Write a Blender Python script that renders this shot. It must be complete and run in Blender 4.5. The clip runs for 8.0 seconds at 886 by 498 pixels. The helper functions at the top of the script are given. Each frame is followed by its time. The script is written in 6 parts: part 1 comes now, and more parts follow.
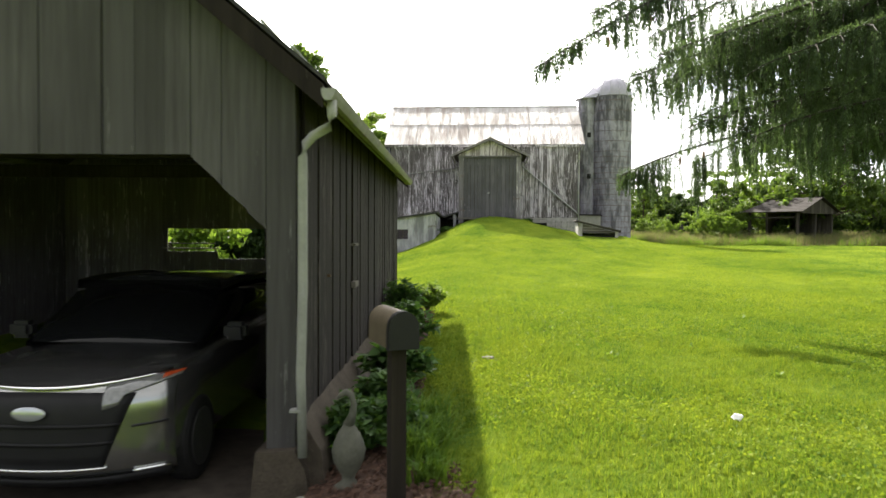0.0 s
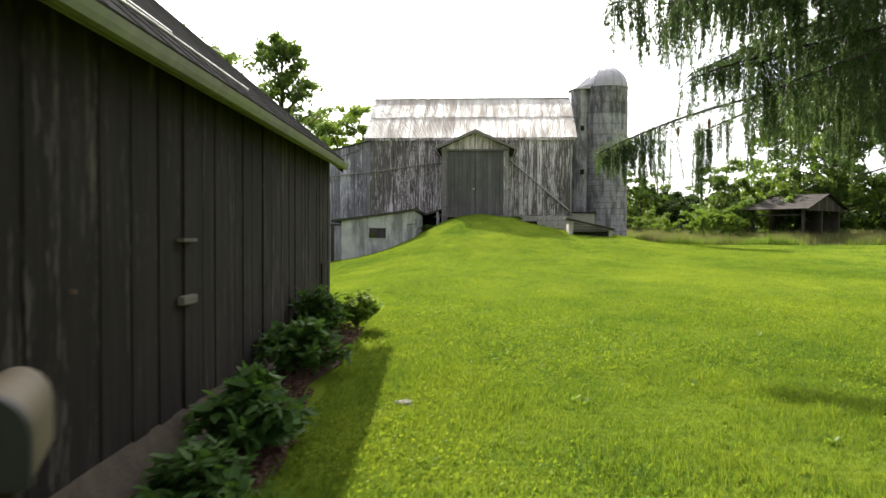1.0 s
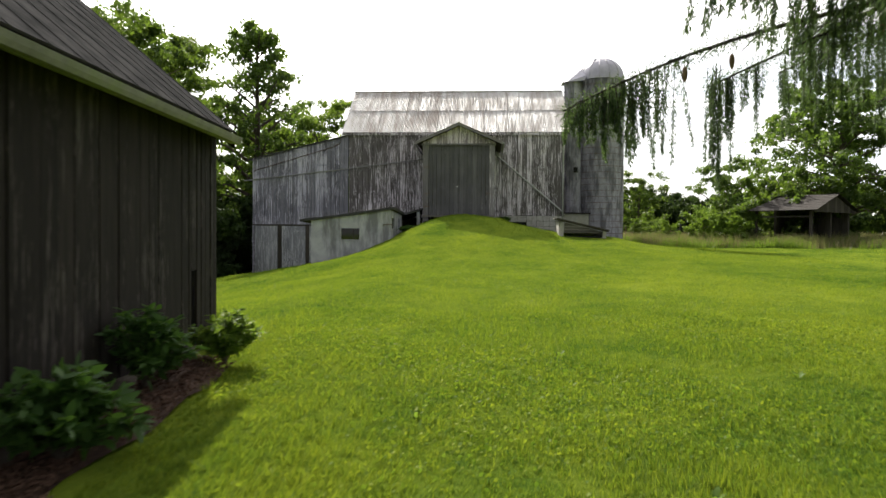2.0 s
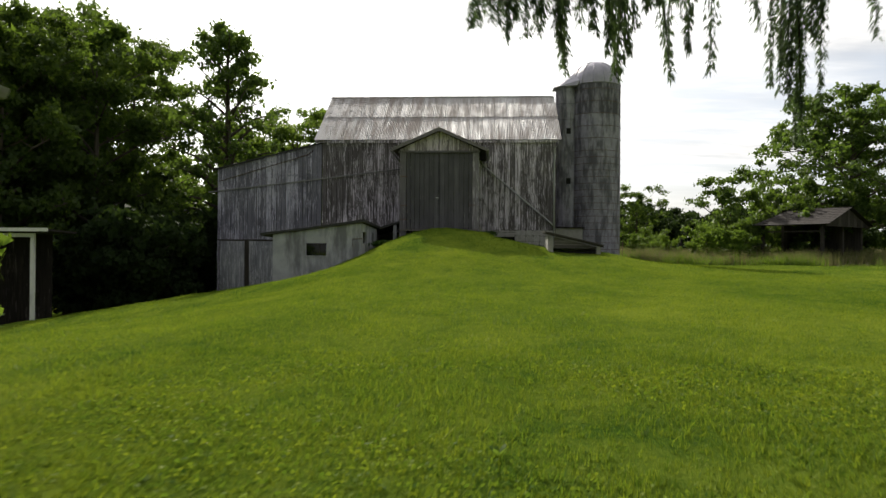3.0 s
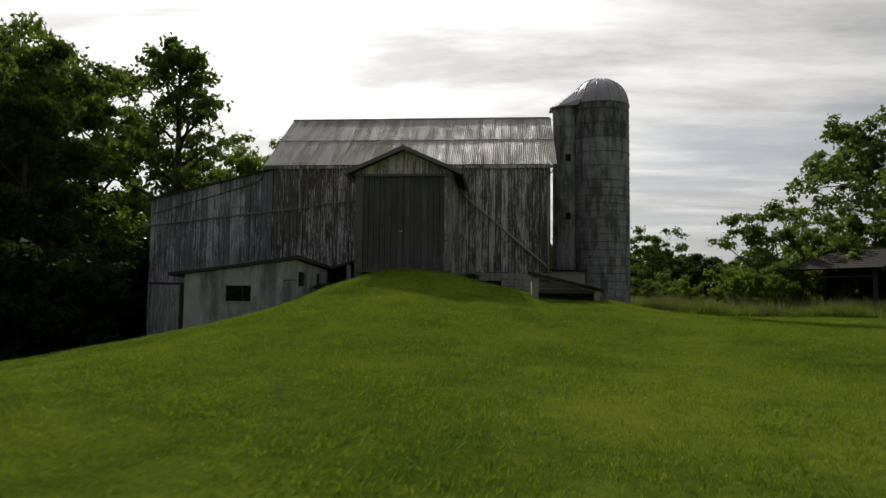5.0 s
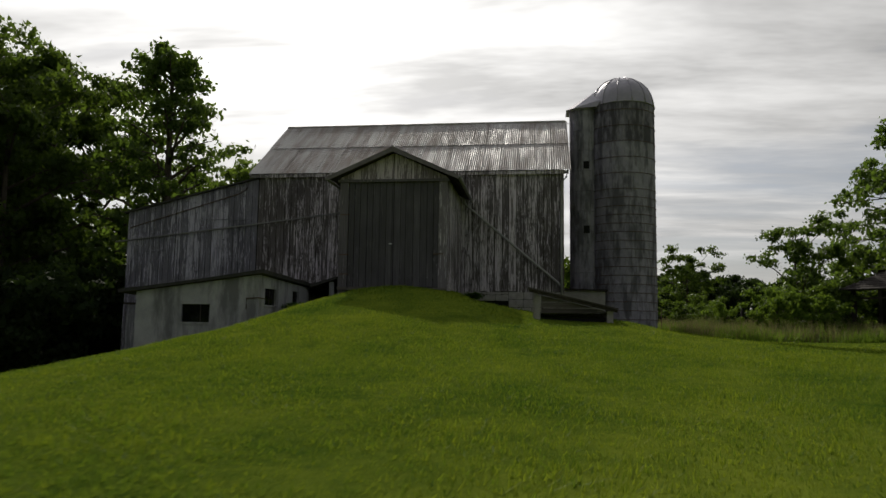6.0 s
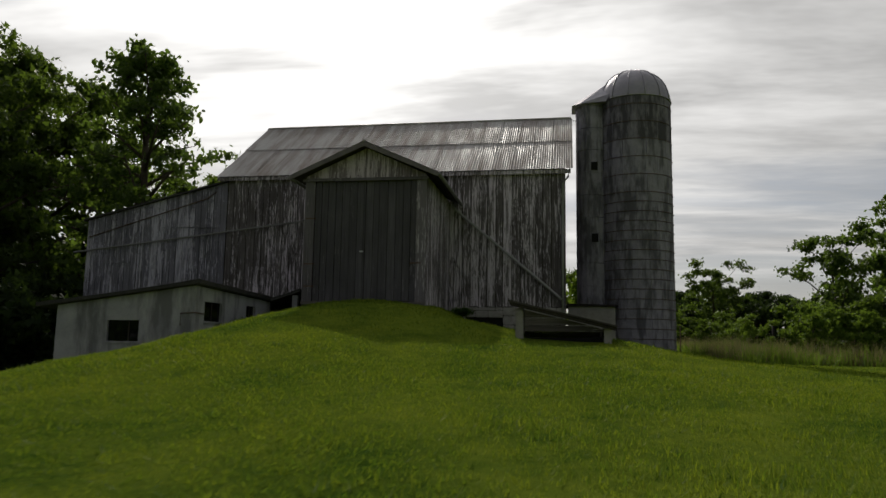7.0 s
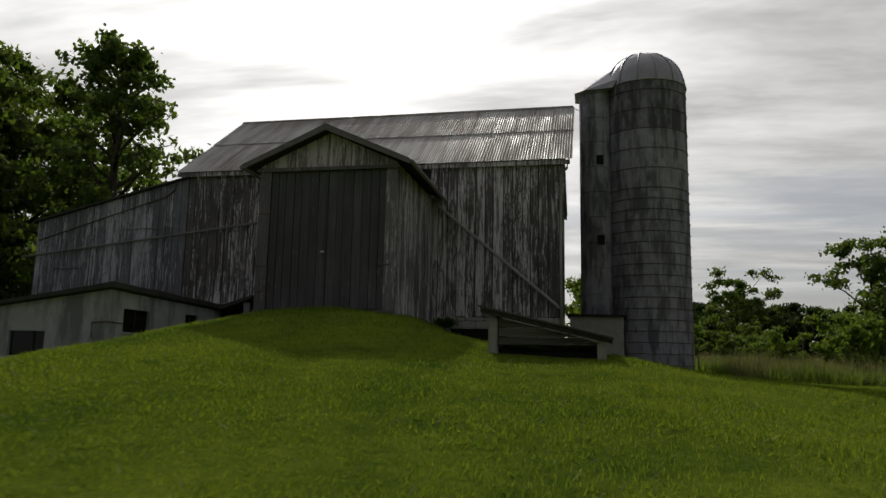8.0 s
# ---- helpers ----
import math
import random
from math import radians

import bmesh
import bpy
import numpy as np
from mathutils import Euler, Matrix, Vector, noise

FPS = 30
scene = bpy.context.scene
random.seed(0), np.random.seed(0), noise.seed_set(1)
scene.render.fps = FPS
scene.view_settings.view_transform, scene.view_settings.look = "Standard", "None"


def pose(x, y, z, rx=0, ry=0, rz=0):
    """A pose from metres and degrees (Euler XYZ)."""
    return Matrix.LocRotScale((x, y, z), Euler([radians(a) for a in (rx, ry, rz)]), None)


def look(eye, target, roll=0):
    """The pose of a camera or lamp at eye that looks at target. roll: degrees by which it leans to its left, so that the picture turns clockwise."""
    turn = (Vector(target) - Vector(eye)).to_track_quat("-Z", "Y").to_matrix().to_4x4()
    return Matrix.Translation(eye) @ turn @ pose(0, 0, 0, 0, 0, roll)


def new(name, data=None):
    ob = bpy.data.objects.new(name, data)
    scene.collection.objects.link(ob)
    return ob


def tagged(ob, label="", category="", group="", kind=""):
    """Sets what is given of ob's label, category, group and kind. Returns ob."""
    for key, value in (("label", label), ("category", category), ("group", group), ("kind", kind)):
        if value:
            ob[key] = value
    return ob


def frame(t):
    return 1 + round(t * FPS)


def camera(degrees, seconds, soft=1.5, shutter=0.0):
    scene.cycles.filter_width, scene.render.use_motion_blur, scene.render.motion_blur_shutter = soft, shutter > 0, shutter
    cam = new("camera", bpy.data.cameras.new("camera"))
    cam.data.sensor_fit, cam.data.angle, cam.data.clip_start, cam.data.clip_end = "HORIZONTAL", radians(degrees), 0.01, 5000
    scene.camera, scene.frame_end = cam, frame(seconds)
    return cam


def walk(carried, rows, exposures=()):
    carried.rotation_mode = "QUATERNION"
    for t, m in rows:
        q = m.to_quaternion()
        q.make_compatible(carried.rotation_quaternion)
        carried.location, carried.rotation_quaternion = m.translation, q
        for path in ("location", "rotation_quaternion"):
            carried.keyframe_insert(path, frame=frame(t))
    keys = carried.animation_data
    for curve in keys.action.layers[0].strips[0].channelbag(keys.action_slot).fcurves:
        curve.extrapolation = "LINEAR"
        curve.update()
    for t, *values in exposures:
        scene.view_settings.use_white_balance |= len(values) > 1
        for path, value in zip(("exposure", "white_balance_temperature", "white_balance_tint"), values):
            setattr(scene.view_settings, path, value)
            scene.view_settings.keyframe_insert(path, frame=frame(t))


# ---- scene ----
# camera and its way
cam = camera(63.0, 8.0, soft=1.5, shutter=0.3)
PATH = [
    (0, (-0.069, 0.07, 1.76), (-0.2, 2.066, 1.712), 0.3),
    (0.5, (0.311, 1.544, 1.69), (0.181, 3.539, 1.646), 0.2),
    (1, (0.683, 2.967, 1.675), (0.555, 4.962, 1.628), 0.2),
    (1.5, (1.068, 4.461, 1.639), (0.94, 6.457, 1.592), 0.35),
    (3, (2.123, 9.537, 1.525), (2.003, 11.534, 1.534), 0.4),
    (3.5, (2.542, 11.203, 1.475), (2.417, 13.198, 1.519), 0.4),
    (4, (2.973, 12.806, 1.465), (2.843, 14.8, 1.543), 0.5),
    (4.5, (3.348, 14.478, 1.426), (3.208, 16.47, 1.539), 0.6),
    (6, (4.879, 19.709, 1.31), (4.61, 21.679, 1.525), 0.85),
    (6.5, (5.388, 21.469, 1.341), (5.079, 23.43, 1.583), 0.95),
    (7, (5.867, 23.141, 1.375), (5.524, 25.094, 1.64), 1.0),
    (7.5, (6.2, 24.821, 1.403), (5.831, 26.766, 1.693), 1.1),
    (8, (6.511, 26.37, 1.436), (6.113, 28.306, 1.738), 1.1),
]
EXPO = [(0, 1.85), (1.0, 1.58), (1.6, 1.35), (3.0, 0.35), (4.0, -0.27), (5.0, -0.52), (8.0, -0.80)]
walk(cam, [(t, look(eye, target, roll)) for t, eye, target, roll in PATH], EXPO)

# ---- world and sun ----
SUN = Vector((-0.275, 0.755, 0.596)).normalized()
elev = math.asin(SUN.z)
azim = math.atan2(SUN.x, SUN.y)


class Nodes:
    """A short way to write node trees."""

    def __init__(self, tree):
        self.t = tree
        tree.nodes.clear()

    def add(self, kind, ins=None, **props):
        n = self.t.nodes.new(kind)
        for k, v in props.items():
            setattr(n, k, v)
        for k, v in (ins or {}).items():
            self.put(n.inputs[k], v)
        return n

    def put(self, socket, v):
        if isinstance(v, bpy.types.NodeSocket):
            self.t.links.new(v, socket)
        else:
            socket.default_value = v

    def math(self, op, a, b=0.0, clamp=False):
        n = self.add("ShaderNodeMath", {0: a, 1: b}, operation=op, use_clamp=clamp)
        return n.outputs[0]

    def vmath(self, op, a, b):
        n = self.add("ShaderNodeVectorMath", {0: a, 1: b}, operation=op)
        return n.outputs["Value"] if op == "DOT_PRODUCT" else n.outputs[0]

    def noise(self, vec, scale, detail=3.0, rough=0.55, distort=0.0):
        n = self.add("ShaderNodeTexNoise", {"Vector": vec, "Scale": scale, "Detail": detail, "Roughness": rough, "Distortion": distort})
        return n.outputs["Fac"]

    def ramp(self, fac, stops):
        n = self.add("ShaderNodeValToRGB", {"Fac": fac})
        e = n.color_ramp.elements
        while len(e) < len(stops):
            e.new(0.5)
        for el, (p, c) in zip(e, stops):
            el.position = p
            el.color = (c, c, c, 1) if isinstance(c, (int, float)) else (*c, 1)
        return n.outputs[0]

    def mix(self, fac, a, b, blend="MIX"):
        n = self.add("ShaderNodeMix", data_type="RGBA", blend_type=blend)
        self.put(n.inputs[0], fac)
        for i, v in ((6, a), (7, b)):
            self.put(n.inputs[i], (*v, 1) if isinstance(v, tuple) and len(v) == 3 else v)
        return n.outputs[2]


def make_world():
    w = bpy.data.worlds.new("sky")
    w.use_nodes = True
    scene.world = w
    n = Nodes(w.node_tree)
    sky = n.add("ShaderNodeTexSky", sky_type="NISHITA", sun_disc=False, sun_elevation=elev, sun_rotation=azim,
                air_density=1.0, dust_density=2.0, ozone_density=1.0)
    d = n.add("ShaderNodeTexCoord").outputs["Generated"]
    sep = n.add("ShaderNodeSeparateXYZ", {0: d})
    up = n.math("ADD", n.math("MAXIMUM", sep.outputs[2], 0.0), 0.12)
    px = n.math("DIVIDE", sep.outputs[0], up)
    py = n.math("DIVIDE", sep.outputs[1], up)
    flat = n.add("ShaderNodeCombineXYZ", {0: n.math("MULTIPLY", px, 0.36), 1: py, 2: 0.0}).outputs[0]
    c1 = n.noise(flat, 0.75, 6.0, 0.55, 0.4)
    c2 = n.noise(flat, 2.6, 5.0, 0.6, 0.2)
    cover = n.math("ADD", n.math("MULTIPLY", c1, 0.75), n.math("MULTIPLY", c2, 0.25))
    cover = n.math("ADD", cover, n.math("MULTIPLY", n.math("SUBTRACT", n.math("MINIMUM", sep.outputs[2], 0.45), 0.2), 0.42))
    cloud = n.ramp(cover, [(0.41, 0.0), (0.53, 1.0)])
    shade = n.ramp(c2, [(0.34, 0.54), (0.64, 1.10)])
    glow = n.math("MAXIMUM", n.vmath("DOT_PRODUCT", d, tuple(SUN)), 0.0)
    lum = n.math("ADD", n.math("ADD", CLOUD_BASE, n.math("MULTIPLY", n.math("POWER", glow, 2.0), CLOUD_MID)),
                 n.math("MULTIPLY", n.math("POWER", glow, 14.0), CLOUD_GLOW))
    white = n.mix(1.0, (1.0, 0.985, 0.96), n.math("MULTIPLY", lum, shade), "MULTIPLY")
    blue = n.mix(1.0, sky.outputs[0], (SKY_GAIN, SKY_GAIN, SKY_GAIN), "MULTIPLY")
    blue = n.mix(0.56, blue, n.mix(1.0, (0.72, 0.74, 0.78), lum, "MULTIPLY"))
    low = n.ramp(sep.outputs[2], [(0.05, 1.0), (0.11, 0.0)])
    fac = n.math("MAXIMUM", n.math("MULTIPLY", cloud, 0.93), n.math("MULTIPLY", low, 0.55))
    col = n.mix(fac, blue, white)
    bg = n.add("ShaderNodeBackground", {"Color": col, "Strength": 1.0})
    out = n.add("ShaderNodeOutputWorld")
    n.put(out.inputs[0], bg.outputs[0])


SKY_GAIN, CLOUD_BASE, CLOUD_MID, CLOUD_GLOW = 0.10, 0.40, 1.20, 1.6
make_world()
sun = new("sun", bpy.data.lights.new("sun", "SUN"))
sun.data.energy, sun.data.angle, sun.data.color = 5.0, radians(0.9), (1.0, 0.93, 0.82)
sun.matrix_world = look((0, 0, 40), Vector((0, 0, 40)) - SUN)

# ---- materials ----
MATS = {}


def material(name, build):
    m = bpy.data.materials.new(name)
    m.use_nodes = True
    n = Nodes(m.node_tree)
    pos = n.add("ShaderNodeNewGeometry").outputs["Position"]
    shader = build(n, pos)
    out = n.add("ShaderNodeOutputMaterial")
    n.put(out.inputs[0], shader)
    MATS[name] = m
    return m


def stretch(n, pos, sx, sy, sz, jitter=True):
    v = n.add("ShaderNodeMapping", {"Vector": pos, "Scale": (sx, sy, sz)}).outputs[0]
    if jitter:
        r = n.add("ShaderNodeObjectInfo").outputs["Random"]
        v = n.vmath("ADD", v, n.add("ShaderNodeCombineXYZ", {0: n.math("MULTIPLY", r, 37.0), 1: n.math("MULTIPLY", r, 13.0), 2: n.math("MULTIPLY", r, 71.0)}).outputs[0])
    return v


def bsdf(n, color, rough, metal=0.0, bump=None, bump_strength=0.3, distance=0.01, **more):
    b = n.add("ShaderNodeBsdfPrincipled", {"Roughness": rough, "Metallic": metal})
    n.put(b.inputs["Base Color"], (*color, 1) if isinstance(color, tuple) and len(color) == 3 else color)
    for k, v in more.items():
        n.put(b.inputs[k.replace("_", " ")], v)
    if bump is not None:
        bn = n.add("ShaderNodeBump", {"Height": bump, "Strength": bump_strength, "Distance": distance})
        n.put(b.inputs["Normal"], bn.outputs[0])
    return b.outputs[0]


def wood(name, dark, light, paint=None, paint_amount=0.5, along="z", grain=22.0, odd=0.35):
    def build(n, pos):
        f = {"z": (grain, grain, 0.9), "y": (grain, 0.9, grain), "x": (0.9, grain, grain)}[along]
        g = n.noise(stretch(n, pos, *f), 1.0, 5.0, 0.65)
        big = n.noise(stretch(n, pos, 0.7, 0.7, 0.5, False), 1.0, 3.0)
        r = n.add("ShaderNodeObjectInfo").outputs["Random"]
        base = n.mix(n.ramp(g, [(0.3, 0.0), (0.7, 1.0)]), dark, light)
        base = n.mix(n.math("MULTIPLY", r, 0.55), base, tuple(c * 0.45 for c in dark))
        base = n.mix(n.ramp(big, [(0.35, 0.45), (0.65, 0.0)]), base, tuple(c * 0.5 for c in dark))
        base = n.mix(n.ramp(r, [(0.84, 0.0), (0.9, odd)]), base, tuple(c * 1.4 for c in light))
        if paint:
            f2 = {"z": (15, 15, 1.0), "y": (15, 1.0, 15), "x": (1.0, 15, 15)}[along]
            f3 = {"z": (55, 55, 6.0), "y": (55, 6.0, 55), "x": (6.0, 55, 55)}[along]
            p = n.noise(stretch(n, pos, *f2), 1.0, 6.0, 0.75)
            p3 = n.noise(stretch(n, pos, *f3), 1.0, 3.0, 0.7)
            p2 = n.noise(stretch(n, pos, 0.55, 0.55, 0.42, False), 1.0, 2.0)
            p = n.math("ADD", n.math("MULTIPLY", p, 0.66), n.math("MULTIPLY", p3, 0.34))
            p = n.math("ADD", p, n.math("MULTIPLY", n.math("SUBTRACT", p2, 0.5), 0.22))
            p = n.math("ADD", p, n.math("MULTIPLY", n.math("SUBTRACT", r, 0.5), 0.07))
            edge = 0.5 + (0.5 - paint_amount) * 0.4
            base = n.mix(n.ramp(p, [(edge - 0.012, 0.0), (edge + 0.045, 0.88)]), base, paint)
        return bsdf(n, base, 0.88, bump=g, bump_strength=0.5, distance=0.006, Specular_IOR_Level=0.18)
    return material(name, build)


wood("barn_board", (0.096, 0.0858, 0.0897), (0.212, 0.196, 0.208), (0.676, 0.6305, 0.715), 0.45)
wood("annex_board", (0.1354, 0.1327, 0.1682), (0.2693, 0.2625, 0.3266), (0.5, 0.4868, 0.5971), 0.46)
wood("porch_board", (0.110, 0.102, 0.114), (0.230, 0.215, 0.239), (0.5535, 0.5265, 0.5805), 0.3)
wood("panel_board", (0.209, 0.2145, 0.2475), (0.319, 0.3245, 0.3685), (0.44, 0.44, 0.484), 0.5, odd=0.0)
wood("porch_gable", (0.1958, 0.1647, 0.1863), (0.335, 0.290, 0.325), (0.60, 0.535, 0.61), 0.5)
# shed gable: lighter than shed_board, glare haze put into the colour
wood("hazed_gable_board", (0.0576, 0.0552, 0.0552), (0.12, 0.1164, 0.1164), (0.18, 0.177, 0.177), 0.12, odd=0.15)
wood("door_board", (0.086, 0.083, 0.094), (0.168, 0.162, 0.181), (0.324, 0.3038, 0.3375), 0.18, odd=0.1)
# same shed wood, darkened so the colour carries the wall's shade
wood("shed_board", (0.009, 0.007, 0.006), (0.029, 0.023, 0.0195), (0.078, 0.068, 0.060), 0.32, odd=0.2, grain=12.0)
wood("beam_wood", (0.022, 0.020, 0.018), (0.058, 0.052, 0.047), along="z", odd=0.1)
wood("bar_wood", (0.10, 0.09, 0.078), (0.22, 0.20, 0.175), along="y", odd=0.0)
wood("post_wood", (0.018, 0.014, 0.011), (0.046, 0.037, 0.029), along="z", odd=0.0)
wood("grey_plank", (0.078, 0.0702, 0.065), (0.221, 0.2015, 0.1885), (0.39, 0.377, 0.364), 0.25, along="x")
wood("plank_wood", (0.12, 0.11, 0.10), (0.30, 0.28, 0.26), along="x")
wood("dark_wood", (0.03, 0.026, 0.022), (0.09, 0.08, 0.07), along="z")
wood("bark", (0.05, 0.04, 0.032), (0.16, 0.135, 0.11), along="z", grain=14.0)
wood("twig_bark", (0.02, 0.017, 0.014), (0.06, 0.05, 0.042), along="z", grain=14.0)


def roof_metal(n, pos):
    v = stretch(n, pos, 1.4, 0.5, 0.5)
    a = n.noise(v, 1.6, 5.0, 0.65)
    r = n.add("ShaderNodeObjectInfo").outputs["Random"]
    streak = n.noise(stretch(n, pos, 3.2, 0.30, 0.30), 1.0, 5.0, 0.65, 0.3)
    fine = n.noise(stretch(n, pos, 14.0, 1.2, 1.2), 1.0, 3.0, 0.6)
    big = n.noise(stretch(n, pos, 0.22, 0.22, 0.22, False), 1.0, 2.0)
    col = n.mix(n.math("ADD", n.math("MULTIPLY", a, 0.6), n.math("MULTIPLY", r, 0.4)), (0.30, 0.295, 0.295), (0.47, 0.47, 0.475))
    rust = n.math("ADD", n.math("ADD", n.math("MULTIPLY", streak, 0.55), n.math("MULTIPLY", fine, 0.18)), n.math("ADD", n.math("MULTIPLY", big, 0.34), n.math("MULTIPLY", r, 0.08)))
    rf = n.ramp(rust, [(0.50, 0.0), (0.68, 0.72)])
    col = n.mix(rf, col, n.mix(fine, (0.135, 0.10, 0.085), (0.22, 0.165, 0.135)))
    rough = n.math("ADD", n.math("MULTIPLY", rf, 0.35), n.math("ADD", 0.46, n.math("MULTIPLY", a, 0.2)))
    return bsdf(n, col, rough, n.math("SUBTRACT", 0.38, n.math("MULTIPLY", rf, 0.35)), bump=a, bump_strength=0.15, distance=0.01)


material("roof_metal", roof_metal)


def shed_metal(n, pos):
    a = n.noise(stretch(n, pos, 2, 2, 2, False), 2.0, 5.0, 0.65)
    b = n.noise(pos, 60.0, 4.0, 0.7)
    col = n.mix(n.ramp(a, [(0.35, 0.0), (0.65, 1.0)]), (0.026, 0.026, 0.027), (0.056, 0.055, 0.056))
    return bsdf(n, col, n.math("ADD", 0.72, n.math("MULTIPLY", b, 0.3)), 0.0, bump=b, bump_strength=0.5, distance=0.01, Specular_IOR_Level=0.0)


material("shed_roof", shed_metal)


def plain(name, dark, light, rough=0.8, scale=6.0, metal=0.0, bump=0.3, distance=0.006, stain=None, stain_at=0.58, fine=40.0, streak=1.6):
    def build(n, pos):
        v = stretch(n, pos, 1, 1, 1)
        a = n.noise(v, scale, 5.0, 0.6)
        b = n.noise(v, fine, 4.0, 0.65)
        col = n.mix(n.ramp(n.math("ADD", n.math("MULTIPLY", a, 0.65), n.math("MULTIPLY", b, 0.35)), [(0.3, 0.0), (0.7, 1.0)]), dark, light)
        if stain:
            s = n.noise(stretch(n, pos, streak, streak, 0.22 * streak, False), 1.0, 5.0, 0.65)
            col = n.mix(n.ramp(s, [(stain_at - 0.06, 0.0), (stain_at + 0.08, 0.8)]), col, stain)
        return bsdf(n, col, rough, metal, bump=n.math("ADD", n.math("MULTIPLY", a, 0.5), b), bump_strength=bump, distance=distance,
                    Specular_IOR_Level=0.5 if metal else 0.2)
    return material(name, build)


plain("silo_concrete", (0.196, 0.1938, 0.2352), (0.3584, 0.345, 0.4144), 0.9, 2.5, stain=(0.078, 0.077, 0.092), stain_at=0.515, streak=3.0)
plain("silo_band", (0.1543, 0.1495, 0.1849), (0.2829, 0.2688, 0.3241), 0.9, 2.5, stain=(0.042, 0.041, 0.049), stain_at=0.47, streak=3.0)
plain("whitewash", (0.28, 0.2878, 0.3181), (0.448, 0.448, 0.4872), 0.95, 2.2, stain=(0.13, 0.13, 0.145), stain_at=0.54)
plain("foundation_stone", (0.2431, 0.2321, 0.2265), (0.4641, 0.4531, 0.442), 0.9, 5.0, bump=0.6, distance=0.02)
plain("concrete", (0.2438, 0.234, 0.2243), (0.39, 0.3802, 0.3608), 0.9, 4.0)
plain("galvanised", (0.40, 0.41, 0.42), (0.55, 0.56, 0.57), 0.38, 3.0, metal=0.8, bump=0.1)
plain("drain_iron", (0.15, 0.15, 0.16), (0.25, 0.25, 0.262), 0.7, 3.0, metal=0.1, bump=0.1)
plain("zinc_pipe", (0.25, 0.255, 0.268), (0.37, 0.375, 0.39), 0.65, 3.0, metal=0.15, bump=0.1)
plain("dome_metal", (0.2534, 0.2479, 0.2888), (0.3802, 0.3694, 0.4274), 0.55, 3.0, metal=0.5, bump=0.15)
plain("wheel_metal", (0.05, 0.05, 0.052), (0.09, 0.09, 0.094), 0.45, 6.0, metal=0.6, bump=0.05)
plain("rusty_iron", (0.07, 0.045, 0.035), (0.16, 0.10, 0.07), 0.7, 8.0, metal=0.3)
plain("white_paint", (0.60, 0.60, 0.57), (0.76, 0.76, 0.73), 0.5, 4.0, bump=0.1, stain=(0.40, 0.40, 0.36), stain_at=0.62)
plain("gutter_paint", (0.18, 0.185, 0.172), (0.28, 0.285, 0.265), 0.6, 4.0, bump=0.1, stain=(0.16, 0.165, 0.14), stain_at=0.6)
plain("mossy_paint", (0.145, 0.145, 0.12), (0.24, 0.24, 0.205), 0.75, 5.0, bump=0.15, stain=(0.2, 0.23, 0.12), stain_at=0.56)
plain("verge_grey", (0.11, 0.10, 0.108), (0.205, 0.19, 0.203), 0.85, 5.0, bump=0.3)
plain("tar_roof", (0.025, 0.025, 0.026), (0.07, 0.068, 0.066), 0.85, 6.0, bump=0.5)
# near-black that stands for the unlit depth of openings
plain("void_shade", (0.008, 0.008, 0.008), (0.02, 0.02, 0.02), 0.9)
plain("mulch", (0.028, 0.016, 0.012), (0.085, 0.049, 0.034), 0.9, 18.0, bump=0.9, distance=0.03)
plain("footing_render", (0.035, 0.029, 0.022), (0.08, 0.067, 0.051), 0.95, 5.0, bump=0.6, distance=0.02)
plain("dirt", (0.035, 0.029, 0.024), (0.085, 0.072, 0.058), 0.95, 7.0, bump=0.6, distance=0.02)
plain("shingle", (0.015, 0.0125, 0.0115), (0.038, 0.032, 0.029), 0.9, 5.0, bump=0.6)
plain("rubber", (0.012, 0.012, 0.012), (0.025, 0.025, 0.025), 0.7)
plain("black_plastic", (0.008, 0.008, 0.009), (0.014, 0.014, 0.015), 0.55, bump=0.05)
plain("statue_stone", (0.055, 0.057, 0.045), (0.12, 0.12, 0.098), 0.9, 9.0, bump=0.5)
plain("rock", (0.10, 0.095, 0.085), (0.26, 0.245, 0.215), 0.9, 7.0, bump=0.8, distance=0.02)
material("car_paint", lambda n, pos: bsdf(n, n.mix(n.noise(pos, 900.0, 2.0), (0.26, 0.266, 0.262), (0.34, 0.345, 0.34)), 0.2, 0.9, Coat_Weight=0.8, Coat_Roughness=0.04))
material("chrome", lambda n, pos: bsdf(n, (0.75, 0.76, 0.77), 0.12, 1.0))
material("glass_dark", lambda n, pos: bsdf(n, (0.006, 0.0065, 0.007), 0.04, 0.0, IOR=1.4))
material("lamp_lens", lambda n, pos: bsdf(n, n.mix(n.noise(pos, 30.0), (0.10, 0.105, 0.11), (0.30, 0.3, 0.3)), 0.08, 0.4))
material("amber_lens", lambda n, pos: bsdf(n, n.mix(n.noise(pos, 50.0), (0.28, 0.03, 0.008), (0.36, 0.06, 0.012)), 0.15))
material("emblem_blue", lambda n, pos: bsdf(n, (0.45, 0.47, 0.5), 0.2, 0.6))


